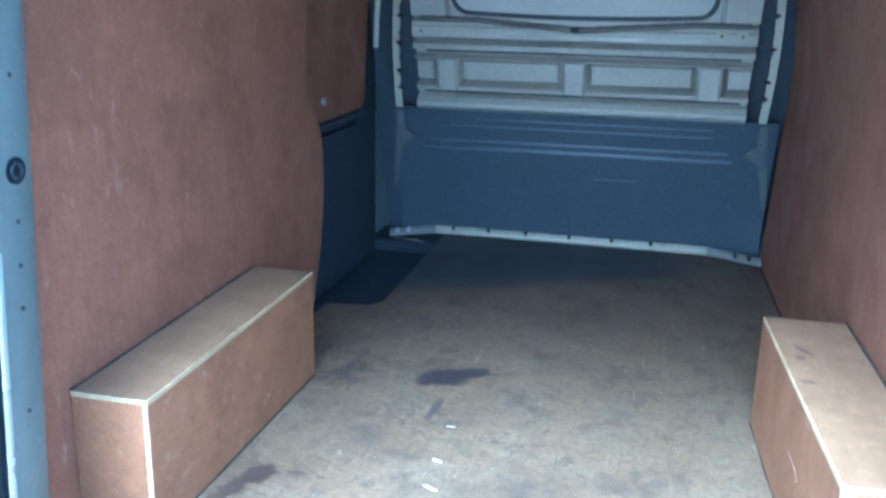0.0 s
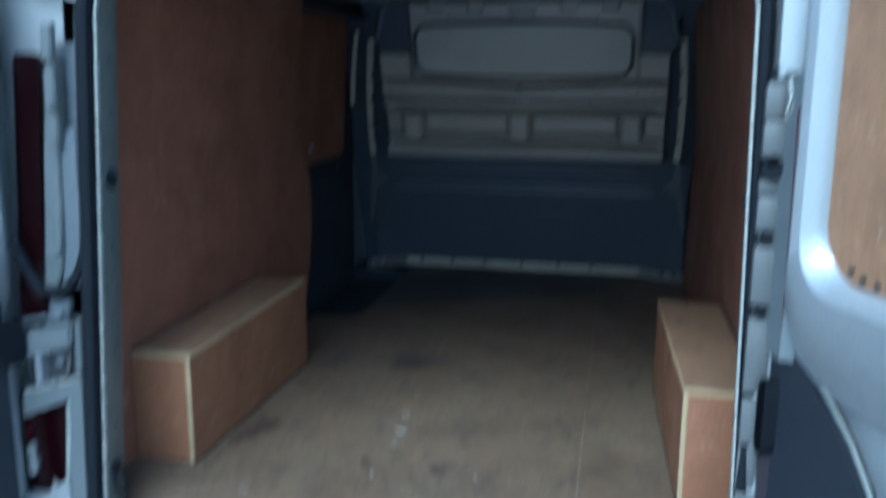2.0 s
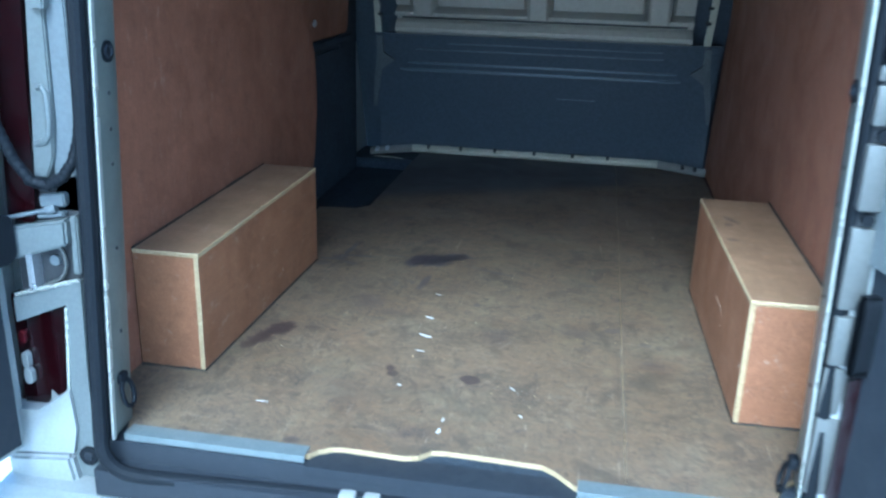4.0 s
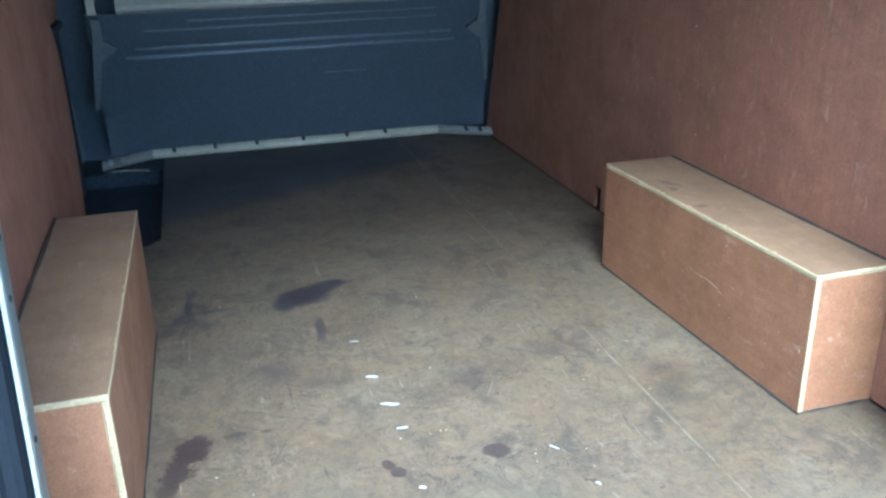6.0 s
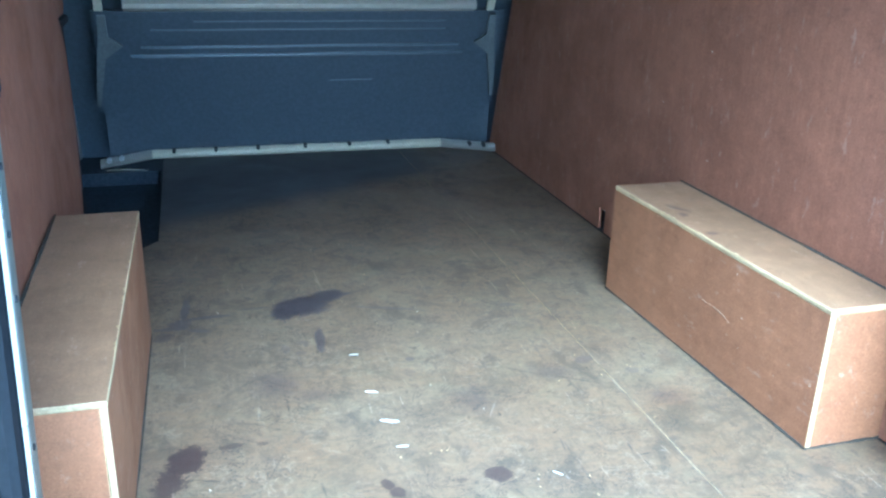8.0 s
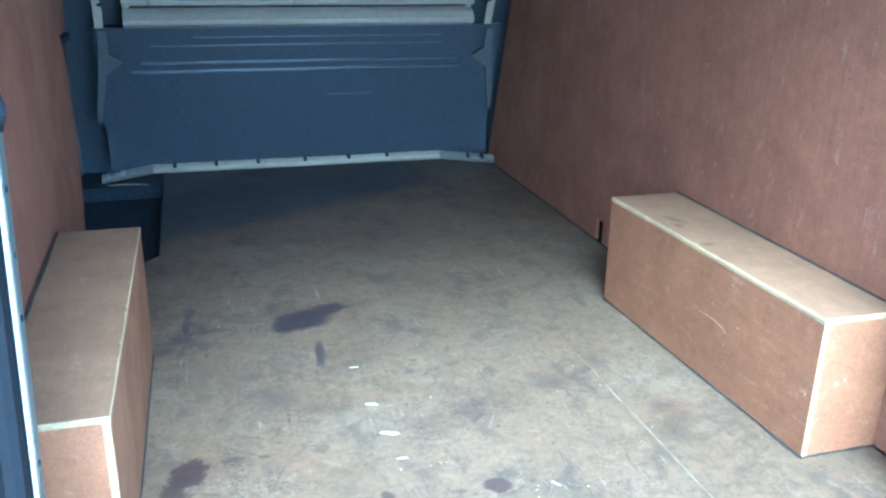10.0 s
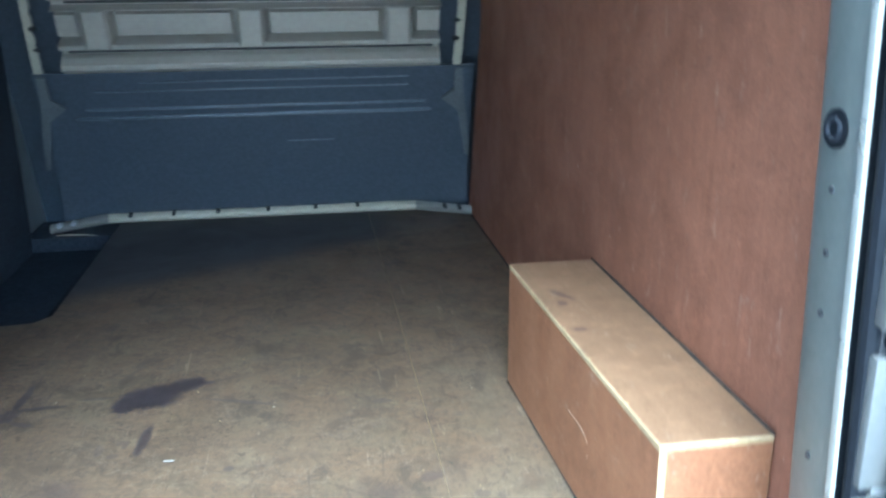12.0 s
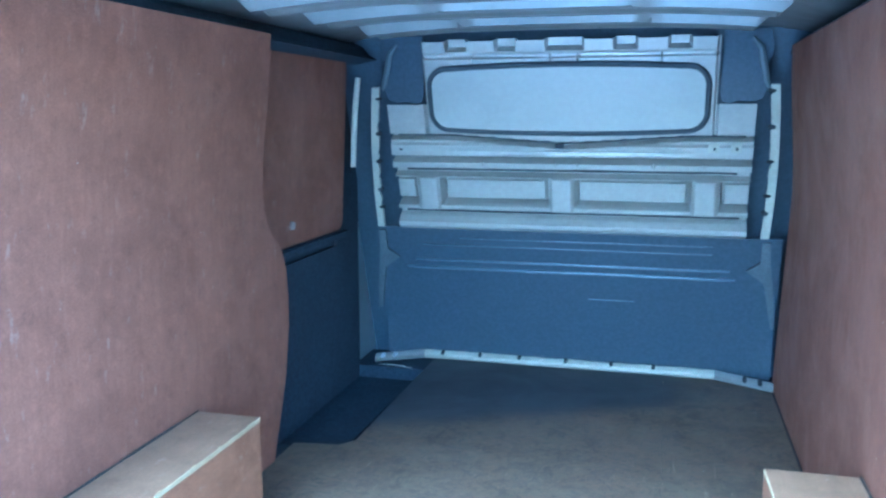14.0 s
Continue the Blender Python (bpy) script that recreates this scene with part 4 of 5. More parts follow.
band([(0.003, -0.006), (-0.001, -0.005), (-0.002, 0.0), (-0.001, 0.006), (0.003, 0.010)], LIP, "flange_lip", "bright bare edge of the door flange")
for name, test in (("left", lambda p: p[0] < 0 and p[1] < 1.2), ("right", lambda p: p[0] > 0 and p[1] < 1.2)):
    band([(0.003, 0.010), (0.005, 0.03), (0.010, 0.088), (0.020, 0.106), (0.085, 0.118)], JAMB, "jamb", "grey painted inner jamb with screws", test)
band([(0.003, 0.010), (0.008, 0.04), (0.035, 0.09), (0.06, 0.10), (0.09, 0.20)], ROOF, "inner_header", "grey metal inner header", lambda p: p[1] >= 1.15)
bm = bmesh.new()
thin = [(0.0125 if x > 0 else 0.0155) - (0.0055 if x > 0 else 0.0085) * max(0.0, oz) for x, z, ox, oz in LOOP]
corner_line = [(0.712, -0.012), (0.704, -0.034), (0.688, -0.052), (0.662, -0.064), (0.62, -0.069)]
foot = [(x + 0.015, rear_y(0, x) - 0.028, z) for x, z in corner_line] + [(0.034 - x, rear_y(0, -x) - 0.024, z) for x, z in corner_line[::-1]]
tube(bm, [(x + ox * (w + 0.0025), rear_y(z, x) - 0.022, z + oz * (w + 0.0025)) for (x, z, ox, oz), w in zip(LOOP, thin)] + foot, thin + [0.0155] * len(foot), True, 10)
part("door_seal", bm, RUBBER, body, "black rubber door seal")
# outer frame: pillars and header
band([(0.004, -0.004), (0.022, -0.012), (0.030, 0.0), (0.036, 0.004)], RUBBER, "seal_channel", "dark channel beside the seal", lambda p: p[1] < 1.2 and p[0] < 0)
band([(0.036, 0.004), (0.046, 0.018), (0.085, 0.046)], SHADED_PAINT, "pillar_return", "silver return of the pillar beside the seal", lambda p: p[1] < 1.2 and p[0] < 0)
band([(0.004, -0.002), (0.020, 0.0), (0.026, -0.010), (0.034, -0.012)], RUBBER, "seal_channel", "dark channel beside the seal", lambda p: p[1] < 1.2 and p[0] > 0)
band([(0.034, -0.006), (0.045, 0.004), (0.085, 0.012)], PAINT, "pillar_return", "silver return of the pillar over the hinge plates", lambda p: 1.02 < p[1] < 1.2 and p[0] > 0)
band([(0.013, 0.0), (0.017, -0.016), (0.10, -0.022), (0.16, 0.0), (0.20, 0.06)], PAINT, "header", "silver header over the doors", lambda p: p[1] >= 1.15)
for side in (-1, 1):
    bm = bmesh.new()
    xs = [0.735, 0.79, 0.83, 0.88, 0.93, 0.95]
    ys = [0.006, -0.006, -0.004, 0.01, 0.05, 0.12]
    zs = steps(-0.16, 1.42, 0.06)
    grid = [[bm.verts.new((side * x, REAR + 0.03 * max(0.0, z) + y, z)) for x, y in zip(xs, ys)] for z in zs]
    for j in range(len(zs) - 1):
        for i in range(len(xs) - 1):
            bm.faces.new((grid[j][i], grid[j][i + 1], grid[j + 1][i + 1], grid[j + 1][i]))
    part("pillar", bm, PAINT, body, "silver rear corner pillar")
# hinge column of stepped plates on the right pillar
for z0, z1, back in ((0.04, 0.20, 0.0), (0.205, 0.30, 0.006), (0.306, 0.40, 0.0), (0.412, 0.562, 0.004), (0.592, 0.705, 0.0), (0.735, 0.80, 0.004), (0.806, 0.832, 0.010), (0.876, 0.941, 0.0), (0.945, 1.010, 0.003)):
    bm = bmesh.new()
    slab(bm, 0.712, 0.756, 0.244 + back, 0.266, z0, z1, 0.004)
    part("hinge_plate", bm, PLATE, body, "pale stepped plate")
bm = bmesh.new()
solid(bm, [(0.744, 0.262), (0.752, 0.235), (0.764, 0.196), (0.80, 0.190), (0.80, 0.262)], lambda a, b, c: Vector((a, b, c)), 0.50, 1.03)
bmesh.ops.recalc_face_normals(bm, faces=bm.faces[:])
part("hinge_cheek", bm, SHADED_PAINT, body, "silver cheek beside the stepped plates", False)
bm = bmesh.new()
tube(bm, [(0.764, 0.1935, 0.56), (0.763, 0.1925, 0.70), (0.762, 0.1925, 0.85), (0.761, 0.1935, 0.97)], [0.0006, 0.0014, 0.0018, 0.0016], sides=6)
part("reflector_edge", bm, RED_LIT, body, "thin red edge of the lamp")
bm = bmesh.new()
slab(bm, 0.720, 0.760, 0.258, 0.275, 0.02, 1.02)
part("hinge_column", bm, SEALANT, body, "dark gap behind the stepped plates", False)
for z in (0.578, 0.72, 0.853, 0.868):
    bm = bmesh.new()
    rod(bm, (0.732, 0.265, z), (0.732, 0.240, z), 0.010 if z != 0.853 else 0.02, 12)
    part("bung", bm, RUBBER, body, "black rubber bung")
bm = bmesh.new()
rod(bm, (0.722, 0.25, 1.032), (0.722, 0.234, 1.032), 0.008, 12)
part("bung", bm, RUBBER, body, "small dark bung")
for x in (0.748, 0.756):
    bm = bmesh.new()
    tube(bm, [(x, 0.232, 1.014), (x + 0.004, 0.224, 0.99), (x - 0.002, 0.226, 0.962), (x + 0.002, 0.235, 0.945)], 0.0028, sides=6)
    part("check_wire", bm, LIP, body, "bright wire beside the plates")
# left pillar: pressed panel, gaiter, bracket and the frame round the lower lamp
def plate(name, outline, y0, y1, material, label, bevel=0.003):
    bm = bmesh.new()
    solid(bm, outline, lambda a, b, c: Vector((a, c, b)), y0, y1)
    bmesh.ops.recalc_face_normals(bm, faces=bm.faces[:])
    if bevel:
        bmesh.ops.bevel(bm, geom=bm.edges[:], offset=bevel, segments=2, affect="EDGES")
    return part(name, bm, material, body, label, False)


plate("pillar_backing", [(-0.80, 0.0), (-0.700, 0.0), (-0.672, 1.08), (-0.76, 1.08)], 0.268, 0.274, JAMB_DARK, "dull inner sheet behind the pillar plates", 0)
plate("pressed_panel", [(-0.800, 0.545), (-0.768, 0.548), (-0.752, 0.585), (-0.742, 0.66), (-0.737, 0.84), (-0.728, 1.04), (-0.748, 1.06), (-0.772, 0.86), (-0.788, 0.66)], 0.228, 0.262, SHADED_PAINT, "silver pressed panel beside the lamp")
bm = bmesh.new()
tube(bm, [(-0.768, 0.231, 0.722), (-0.756, 0.228, 0.724), (-0.749, 0.227, 0.712), (-0.749, 0.226, 0.66), (-0.752, 0.226, 0.634), (-0.762, 0.227, 0.620), (-0.785, 0.231, 0.612)], 0.007, sides=8)
part("pillar_rim", bm, SHADED_PAINT, body, "raised silver rim of the pressed panel")
for z0, z1 in ((0.865, 0.925), (0.945, 1.03), (1.045, 1.12)):
    plate("pillar_step", [(-0.752, z0), (-0.726, z0), (-0.722, z1), (-0.748, z1)], 0.214, 0.235, SHADED_PAINT, "silver stepped plate")
plate("dark_strip", [(-0.765, 0.478), (-0.704, 0.478), (-0.698, 0.90), (-0.740, 0.90), (-0.755, 0.66)], 0.238, 0.262, JAMB_DARK, "dark ribbed strip beside the seal")
bm = bmesh.new()
cable = [(-0.688, 0.234, 0.68), (-0.690, 0.224, 0.63), (-0.701, 0.214, 0.586), (-0.722, 0.208, 0.557), (-0.753, 0.205, 0.538), (-0.788, 0.202, 0.546), (-0.813, 0.197, 0.586), (-0.824, 0.190, 0.625), (-0.834, 0.180, 0.67)]
fine_line = [Vector(a).lerp(Vector(b), k / 12) for a, b in zip(cable[:-1], cable[1:]) for k in range(12)]
tube(bm, fine_line, [0.0115 if k % 4 < 2 else 0.0103 for k in range(len(fine_line))], sides=12)
part("cable_sleeve", bm, RUBBER, body, "black ribbed cable sleeve")
plate("latch_pocket", [(-0.865, 0.30), (-0.715, 0.34), (-0.708, 0.55), (-0.80, 0.55), (-0.865, 0.44)], 0.238, 0.262, SEALANT, "dark pocket behind the bracket", 0)
for outline in ([(-0.79, 0.488), (-0.735, 0.492), (-0.735, 0.520), (-0.79, 0.512)], [(-0.80, 0.462), (-0.74, 0.470), (-0.74, 0.482), (-0.80, 0.474)]):
    plate("latch_lever", outline, 0.222, 0.246, JAMB_DARK, "dark latch lever")
plate("hinge_bracket", [(-0.868, 0.372), (-0.805, 0.392), (-0.730, 0.417), (-0.728, 0.470), (-0.805, 0.455), (-0.868, 0.440)], 0.205, 0.252, SHADED_PAINT, "silver hinge bracket", 0.005)
plate("bracket_cheek", [(-0.734, 0.35), (-0.718, 0.352), (-0.714, 0.474), (-0.730, 0.472)], 0.222, 0.256, SHADED_PAINT, "silver cheek beside the bracket")
plate("catch_post", [(-0.826, 0.312), (-0.812, 0.316), (-0.812, 0.395), (-0.826, 0.392)], 0.205, 0.250, STEEL, "steel catch post")
bm = bmesh.new()
rod(bm, (-0.778, 0.240, 0.374), (-0.778, 0.230, 0.374), 0.011, 16)
part("catch_boss", bm, JAMB_DARK, body, "dull round boss in the pocket")
bm = bmesh.new()
tube(bm, [(x, 0.228, z) for x, z in ((-0.768, 0.408), (-0.757, 0.400), (-0.752, 0.384), (-0.751, 0.367), (-0.758, 0.348), (-0.769, 0.335), (-0.803, 0.320), (-0.836, 0.306))], 0.0035, sides=8)
part("latch_wire", bm, PLATE, body, "bent grey wire in the pocket")
bm = bmesh.new()
rod(bm, (-0.880, 0.212, 0.457), (-0.764, 0.224, 0.486), 0.0045, 8)
rod(bm, (-0.776, 0.222, 0.482), (-0.756, 0.225, 0.488), 0.009, 10)
part("check_arm", bm, JAMB_DARK, body, "thin grey door check arm")
bm = bmesh.new()
tube(bm, [(-0.865, 0.214, 0.298), (-0.80, 0.216, 0.318), (-0.722, 0.219, 0.341)], 0.0045, sides=8)
part("frame_lip", bm, LIP, body, "bright lip on the lamp's frame")
plate("lamp_frame", [(-0.875, 0.288), (-0.718, 0.340), (-0.728, 0.10), (-0.722, 0.02), (-0.702, -0.045), (-0.66, -0.09), (-0.66, -0.15), (-0.80, -0.15), (-0.79, 0.0), (-0.774, 0.076), (-0.757, 0.284), (-0.875, 0.234)], 0.218, 0.252, SHADED_PAINT, "silver frame round the lower lamp", 0)
bm = bmesh.new()
tube(bm, [(-0.757, 0.218, 0.278), (-0.765, 0.218, 0.18), (-0.774, 0.218, 0.085)], 0.004, sides=8)
part("frame_lip", bm, LIP, body, "bright lip on the lamp's frame")
plate("lower_corner", [(-0.93, 0.030), (-0.846, 0.036), (-0.768, 0.093), (-0.762, 0.0), (-0.775, -0.06), (-0.93, -0.075)], 0.208, 0.252, PAINT, "silver lower corner under the lamp", 0)
plate("lower_corner", [(-0.93, -0.078), (-0.778, -0.063), (-0.765, -0.14), (-0.93, -0.155)], 0.196, 0.252, PAINT, "silver lower corner step", 0.008)
for x, z, r in ((-0.135, 1.344, 0.014), (0.694, 1.300, 0.010), (-0.664, 1.303, 0.009)):
    bm = bmesh.new()
    rod(bm, (x, rear_y(z, x) + 0.004, z), (x, rear_y(z, x) - 0.030, z), r, 14)
    part("bung", bm, RUBBER, body, "dark rubber bung")
bm = bmesh.new()
rod(bm, (-0.744, 0.222, -0.066), (-0.744, 0.212, -0.066), 0.022, 18)
grommet = part("grommet", bm, RUBBER, body, "black rubber grommet under the pillar")
bm = bmesh.new()
rod(bm, (-0.744, 0.214, -0.066), (-0.744, 0.209, -0.066), 0.012, 16, 0.009)
part("grommet_core", bm, PLASTIC, grommet, "dark grey core")
bm = bmesh.new()
slab(bm, -0.089, 0.087, 0.262, 0.30, 1.337, 1.376, 0.006)
plate_lamp = part("number_plate_lamp", bm, JAMB, body, "grey lamp housing over the doors")
for x0, x1 in ((-0.084, -0.032), (0.026, 0.082)):
    bm = bmesh.new()
    slab(bm, x0, x1, 0.258, 0.266, 1.341, 1.370, 0.004)
    part("lamp_lens", bm, CLEAR, plate_lamp, "pale lamp lens")
bm = bmesh.new()
solid(bm, [(-0.022, 1.346), (0.016, 1.346), (0.028, 1.374), (-0.034, 1.374)], lambda a, b, c: Vector((a, c, b)), 0.256, 0.268)
part("lamp_bracket", bm, JAMB_DARK, plate_lamp, "dark bracket between the lenses", False)
bm = bmesh.new()
slab(bm, -0.010, 0.134, 0.292, 0.40, 1.281, 1.299, 0.006)
latch = part("latch_housing", bm, PLASTIC, body, "dark latch housing under the header")
for x0, x1 in ((0.040, 0.052), (0.064, 0.074), (0.090, 0.104)):
    bm = bmesh.new()
    slab(bm, x0 - 0.008, x1 - 0.008, 0.30, 0.36, 1.259, 1.278, 0.004)
    part("latch_jaw", bm, PLASTIC, latch, "dark latch jaw")
bm = bmesh.new()
slab(bm, 0.045, 0.050, 0.298, 0.33, 1.260, 1.276)
part("latch_pin", bm, JAMB, latch, "bright steel pin", False)
bm = bmesh.new()
slab(bm, -0.130, -0.098, 0.36, 0.372, 1.264, 1.292, 0.003)
part("header_plug", bm, RUBBER, body, "dark square plug in the header")
# jamb screws, lashing rings and holes
def jamb_x(side, z):
    return abs(side_x(side, z)) + 0.0065


for side in (-1, 1):
    for z in (0.221, 0.401, 0.573, 0.642, 0.711, 0.93, 1.05):
        bm = bmesh.new()
        rod(bm, (side * (jamb_x(side, z) + 0.01), rear_y(z, side * 0.69) + 0.055, z), (side * (jamb_x(side, z) - 0.0015), rear_y(z, side * 0.69) + 0.055, z), 0.004, 8)
        part("screw", bm, SEALANT, body)
    bm = bmesh.new()
    z = 0.789 if side < 0 else 0.775
    rod(bm, (side * (jamb_x(side, z) + 0.02), rear_y(z, side * 0.69) + 0.055, z), (side * (jamb_x(side, z) - 0.003), rear_y(z, side * 0.69) + 0.055, z), 0.021, 14)
    bung = part("bung", bm, RUBBER, body, "black rubber bung")
    bm = bmesh.new()
    tube(bm, [(side * (jamb_x(side, z) - 0.004), rear_y(z, side * 0.69) + 0.055 + 0.011 * math.cos(t), z + 0.011 * math.sin(t)) for t in (2 * math.pi * k / 16 for k in range(16))], 0.0028, True, 6)
    part("bung_rim", bm, PLASTIC, bung, "raised dark rim")
    rx, ry, rz = (0.652, 0.240, 0.086) if side < 0 else (0.689, 0.302, 0.036)
    ring = tagged(new("lashing_ring"), "dark steel lashing ring hanging in the rear corner of the floor", "lashing ring", "lashing rings")
    bm = bmesh.new()
    tube(bm, [(side * (rx + 0.006 * math.sin(t)), ry + 0.020 * math.cos(t), rz + 0.030 * math.sin(t)) for t in (2 * math.pi * k / 20 for k in range(20))], 0.005, True, 8)
    part("ring", bm, RUBBER, ring)
    bm = bmesh.new()
    slab(bm, side * (rx + 0.003), side * (rx + 0.022), ry - 0.014, ry + 0.014, rz + 0.022, rz + 0.046, 0.004)
    part("ring_mount", bm, RUBBER, ring)
# sill below the floor edge, step and bumper
sill = thing("rear_sill", "black plastic rear sill above a silver bumper step", "sill")
bm = bmesh.new()
solid(bm, [(0.30, -0.0125), (0.205, -0.0125), (0.20, -0.055), (0.16, -0.06), (0.16, -0.12), (0.30, -0.12)], lambda a, b, c: Vector((c, a, b)), -0.70, 0.70)
part("sill_cover", bm, PLASTIC, sill, "black plastic cover", False)
bm = bmesh.new()
solid(bm, [(-0.255, 0.20), *[(x, y) for x, y in notch], (0.29, 0.2)], lambda a, b, c: Vector((a, b, c)), -0.035, -0.0128)
part("latch_well", bm, PLASTIC, sill, "black latch well in the floor's notch", False)
for x in (-0.175, -0.125):
    bm = bmesh.new()
    slab(bm, x, x + 0.035, 0.165, 0.20, -0.075, -0.05, 0.006)
    part("latch_block", bm, CLEAR, sill, "pale latch block")
bm = bmesh.new()
prof = [(0.20, -0.115), (0.05, -0.125), (-0.01, -0.145), (-0.03, -0.20), (-0.03, -0.36), (0.02, -0.42), (0.20, -0.42)]
solid(bm, prof, lambda a, b, c: Vector((c, a + 0.12 * (abs(c) / 0.95) ** 3, b)), -0.93, 0.93)
part("bumper_step", bm, PAINT, sill, "silver painted bumper step", False)


# ---- tail lamps ----
def tail_lamp(side):
    lamp_ = thing("tail_lamp", "dark red tail lamp on the rear corner of the van", "tail lamp", "tail lamps")
    bm = bmesh.new()
    lean = lambda a, b: a - 0.045 * max(0.0, b - 0.46)
    solid(bm, rounded(0.800, 0.87, 0.455, 1.06, 0.012), lambda a, b, c: Vector((side * lean(a, b), c + 0.03 * max(0.0, b) + 0.25 * max(0.0, a - 0.82), b)), REAR - 0.035, REAR + 0.01)
    part("upper_lens", bm, RED, lamp_, "tall dark red lens")
    bm = bmesh.new()
    solid(bm, rounded(0.75, 0.90, 0.025, 0.29, 0.012), lambda a, b, c: Vector((side * a, c + 0.2 * max(0.0, a - 0.84), b)), REAR - 0.008, REAR + 0.01)
    low = part("lower_lens", bm, RED, lamp_, "dark red lower lens")
    for z0, z1, x0 in ((0.086, 0.122, 0.862), (0.122, 0.160, 0.866)):
        bm = bmesh.new()
        solid(bm, rounded(x0, 0.885, z0, z1, 0.010), lambda a, b, c: Vector((side * a, c + 0.2 * max(0.0, a - 0.84), b)), REAR - 0.020, REAR - 0.007)
        part("clear_lens", bm, CLEAR, low, "clear reversing lens")
    bm = bmesh.new()
    solid(bm, rounded(0.872, 0.888, 0.176, 0.206, 0.006), lambda a, b, c: Vector((side * a, c + 0.2 * max(0.0, a - 0.84), b)), REAR - 0.016, REAR - 0.007)
    part("bright_lens", bm, RED_LIT, low, "brighter red lens")


tail_lamp(-1)
tail_lamp(1)


# ---- rear doors, both swung wide open ----
def rear_door(side, hx, hy, angle, rise, stop, label):
    door = thing("rear_door", label, "van door", "rear doors")
    c, s = math.cos(radians(angle)), math.sin(radians(angle))
    # u runs from the hinge along the inner face towards the open end, w out of the inner face to the load space
    along = Vector((-side * c, -s, 0))
    out = Vector((-side * s, c, 0))

    def at(u, z, w):
        return Vector((side * hx, hy, 0)) + along * u + out * w + Vector((0, 0, z))

    outline = [(0.0, -0.06), (0.0, 1.24), (0.03, 1.33), (0.10, 1.385), (0.25, 1.40), (0.70, 1.41), (0.72, 1.38), (0.72, -0.06)]
    bm = bmesh.new()
    solid(bm, outline, at, -0.075, -0.02)
    bmesh.ops.triangulate(bm, faces=[f for f in bm.faces if len(f.verts) > 4])
    part("outer_shell", bm, PAINT, door, "silver painted outer shell", False)
    # inner pressing with a raised frame round the plywood
    hole = rounded(0.085, 0.66, 0.675, 1.315, 0.095, 8)
    big = rounded(0.0, 0.71, 0.46, 1.39, 0.09, 8)
    mid0 = rounded(0.012, 0.703, 0.50, 1.38, 0.095, 8)
    mid1 = rounded(0.03, 0.69, 0.55, 1.365, 0.10, 8)
    mid15 = rounded(0.048, 0.682, 0.60, 1.347, 0.10, 8)
    mid25 = rounded(0.076, 0.667, 0.663, 1.322, 0.098, 8)
    mid2 = rounded(0.065, 0.675, 0.645, 1.33, 0.10, 8)
    bm = bmesh.new()
    rings = [[bm.verts.new(at(u, z, w)) for u, z in ring] for ring, w in ((big, -0.02), (big, -0.006), (mid0, 0.012), (mid1, 0.034), (mid15, 0.043), (mid2, 0.037), (mid25, 0.018), (hole, -0.003), (hole, -0.02))]
    for a, b in zip(rings[:-1], rings[1:]):
        for i in range(len(a)):
            j = (i + 1) % len(a)
            bm.faces.new((a[i], a[j], b[j], b[i]))
    part("inner_frame", bm, PAINT, door, "silver raised inner frame")
    bm = bmesh.new()
    solid(bm, rounded(0.083, 0.662, 0.673, 1.317, 0.095, 8), at, -0.012, -0.003)
    panel = part("plywood_panel", bm, PLY_DOOR, door, "orange-brown plywood panel", False)
    for u, z in ((0.16, 0.70), (0.19, 0.69), (0.225, 0.688)):
        bm = bmesh.new()
        rod(bm, at(u, z, -0.006), at(u, z, 0.003), 0.006, 8)
        part("screw", bm, SEALANT, panel, "dark screw head")
    bm = bmesh.new()
    edge_u = -0.03 if side > 0 else 0.042
    lining = [(edge_u, -0.03), (edge_u, 0.52 + rise), (edge_u + 0.02, 0.545 + rise), (0.05, 0.52 + rise), (0.128, 0.457 + rise), (0.20, 0.40), (0.25, 0.34), (0.28, 0.27), (0.293, 0.20), (0.30, -0.03)]
    solid(bm, lining, at, -0.018, 0.010)
    bmesh.ops.triangulate(bm, faces=[f for f in bm.faces if len(f.verts) > 4])
    part("lower_lining", bm, PLASTIC, door, "dark grey plastic lower lining", False)
    bm = bmesh.new()
    tube(bm, [at(u, z, 0.002) for u, z in ((0.012, 0.56 + rise), (0.06, 0.528 + rise), (0.135, 0.467 + rise), (0.208, 0.408), (0.26, 0.346), (0.292, 0.274), (0.306, 0.20), (0.312, 0.08), (0.314, -0.03))], 0.005, sides=10)
    part("rolled_edge", bm, JAMB, door, "grey rolled edge beside the lining")
    bm = bmesh.new()
    solid(bm, rounded(0.30, 0.70, -0.03, 0.44, 0.04), at, -0.02, -0.004)
    part("lower_pressing", bm, PAINT, door, "silver lower pressing", False)
    bm = bmesh.new()
    solid(bm, rounded(*stop, 0.022), at, 0.010, 0.04)
    part("check_stop", bm, RUBBER, door, "rounded black rubber stop")
    for z in (0.40, 1.0):
        bm = bmesh.new()
        slab(bm, side * (hx + 0.02), side * (hx + 0.06), hy - 0.02, hy + 0.05, z - 0.03, z + 0.03, 0.006)
        part("hinge", bm, PAINT, door, "silver hinge")
    return door


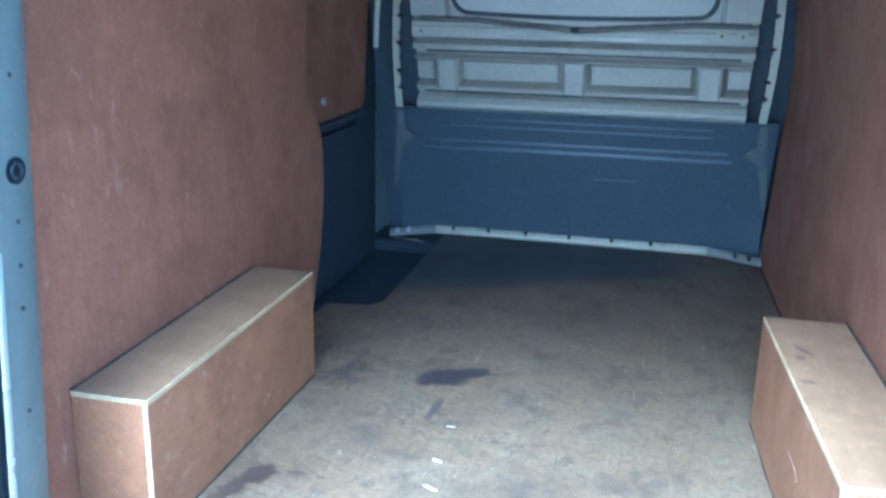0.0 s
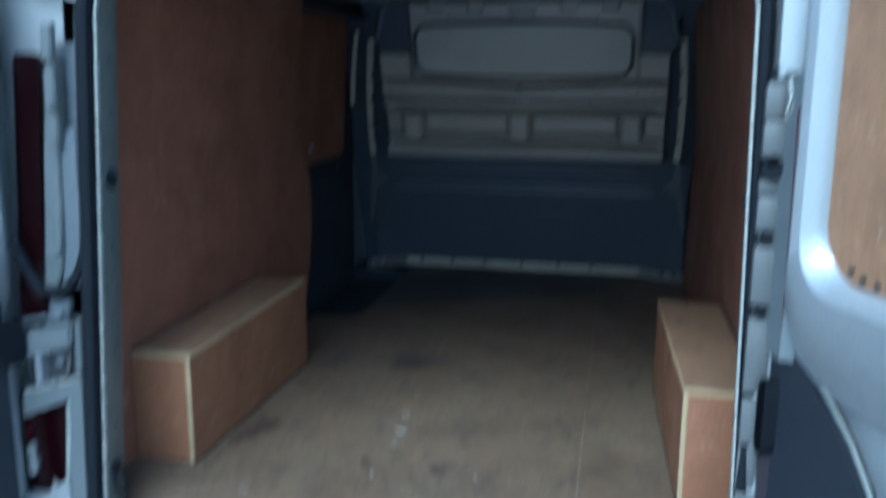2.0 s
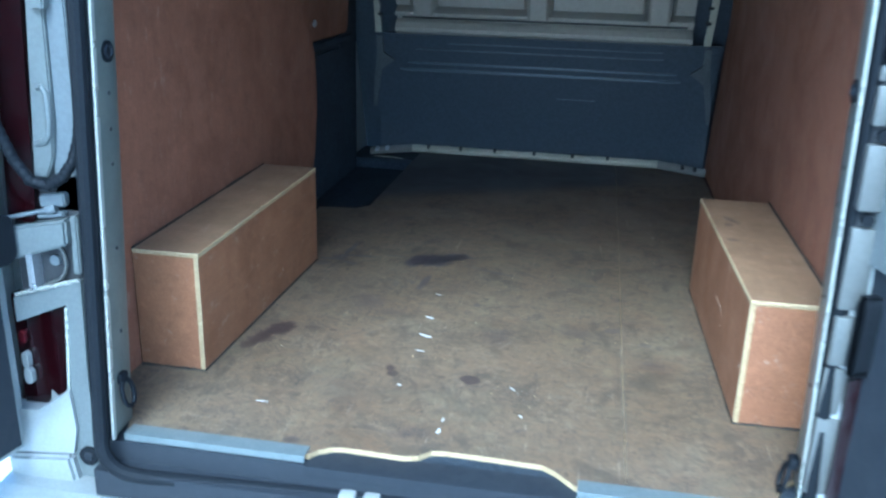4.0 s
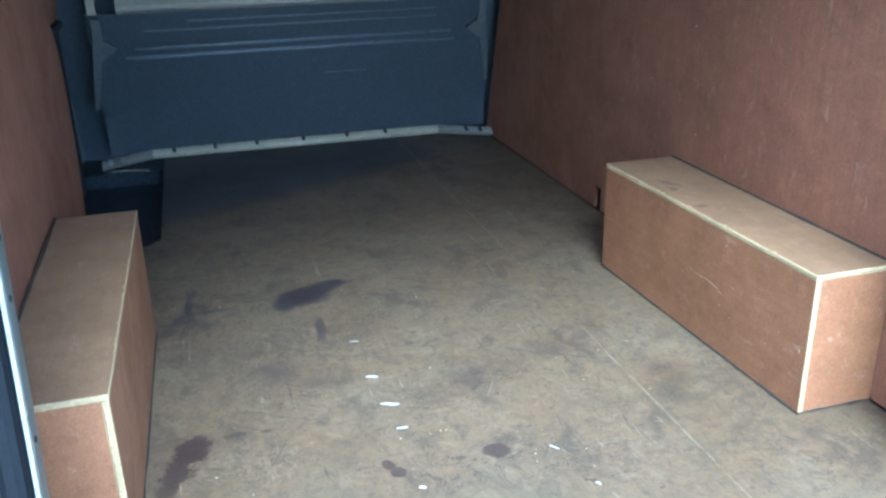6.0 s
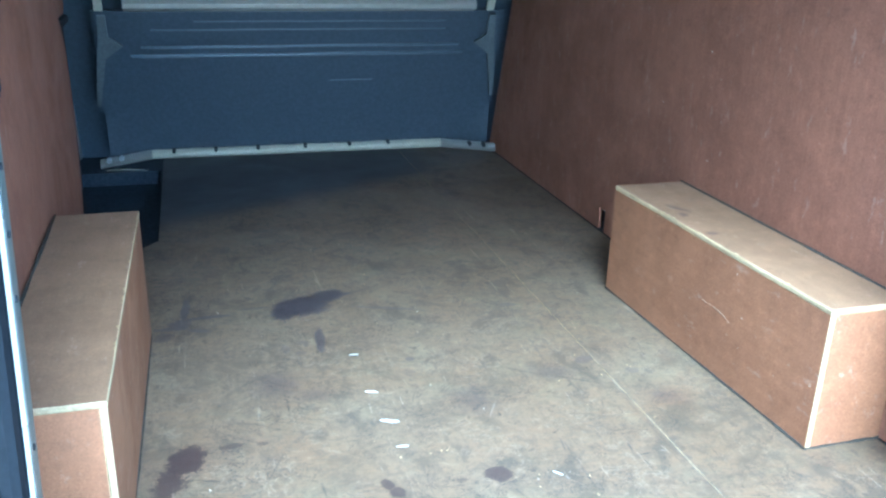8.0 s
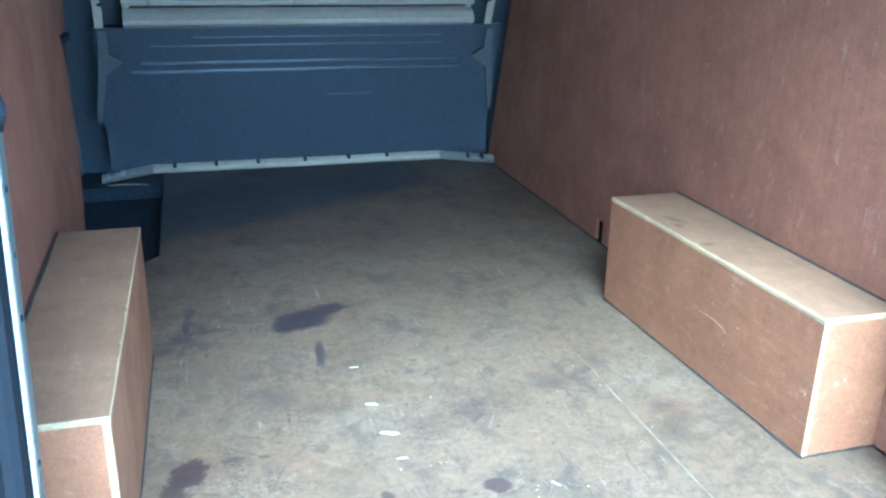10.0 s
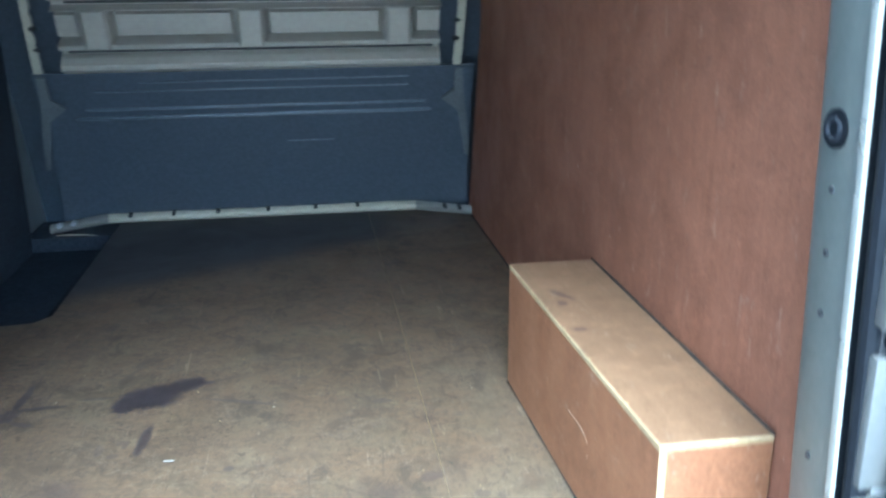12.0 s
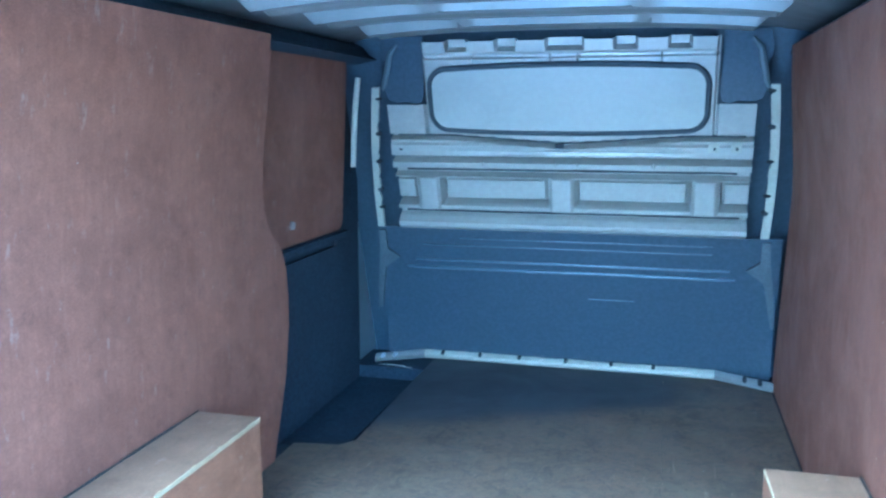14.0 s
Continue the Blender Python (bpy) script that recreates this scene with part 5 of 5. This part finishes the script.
rear_door(1, 0.781, 0.235, 114, 0.0, (-0.016, 0.010, 0.30, 0.45), "silver rear door swung open, lined with orange-brown plywood")
rear_door(-1, 0.872, 0.215, 100, 0.05, (0.012, 0.085, 0.38, 0.48), "silver rear door swung open, plywood panel over dark lining")

# ---- scraps and specks on the floor ----
def shard(bm, x, y, size, turn, wide, z0, z1):
    """A torn sliver: pointed ends, ragged long sides."""
    m = Matrix.Rotation(radians(turn), 2)
    rim = []
    for k in range(10):
        t = 2 * math.pi * k / 10
        rim.append(m @ Vector((size * math.cos(t), size * wide * math.sin(t) * random.uniform(0.35, 1.3))))
    solid(bm, [(x + p.x, y + p.y) for p in rim], lambda a, b, c: Vector((a, b, c)), z0, z1)


for x, y, size, turn, wide in (
    (-0.150, 1.140, 0.011, -5, 0.22), (-0.144, 0.964, 0.014, -22, 0.35), (-0.132, 0.843, 0.020, -20, 0.38), (-0.128, 0.750, 0.012, -6, 0.22), (-0.138, 0.556, 0.007, -27, 0.5),
    (0.130, 0.597, 0.011, -53, 0.18), (0.160, 0.472, 0.006, -59, 0.6), (-0.008, 0.372, 0.011, 80, 0.5), (-0.007, 0.420, 0.008, 80, 0.3), (-0.425, 0.410, 0.014, 5, 0.14),
):
    bm = bmesh.new()
    shard(bm, x, y, size, turn, wide, 0.0015, 0.0026)
    tagged(finish("paper_scrap", bm, PAPER, False), "small torn white scrap lying on the plywood floor", "paper scrap", "scraps on the floor")
for x, y in (
    (-0.032, 1.613), (-0.046, 1.541), (-0.126, 1.446), (-0.063, 1.294), (0.399, 1.098), (0.353, 1.021), (0.374, 0.919), (0.270, 0.918), (0.453, 0.950), (0.456, 0.938), (0.367, 0.856),
    (0.288, 0.810), (0.403, 0.730), (-0.048, 0.717), (-0.058, 0.719), (-0.081, 0.715), (-0.139, 0.716), (-0.177, 0.780), (0.095, 0.602), (0.083, 0.568), (0.185, 0.576), (0.176, 0.522),
):
    bm = bmesh.new()
    shard(bm, x, y, random.uniform(0.0012, 0.0026), random.uniform(0, 180), random.uniform(0.4, 0.8), 0.0002, 0.0012)
    part("paint_speck", bm, RAW_EDGE, floor, "", False)
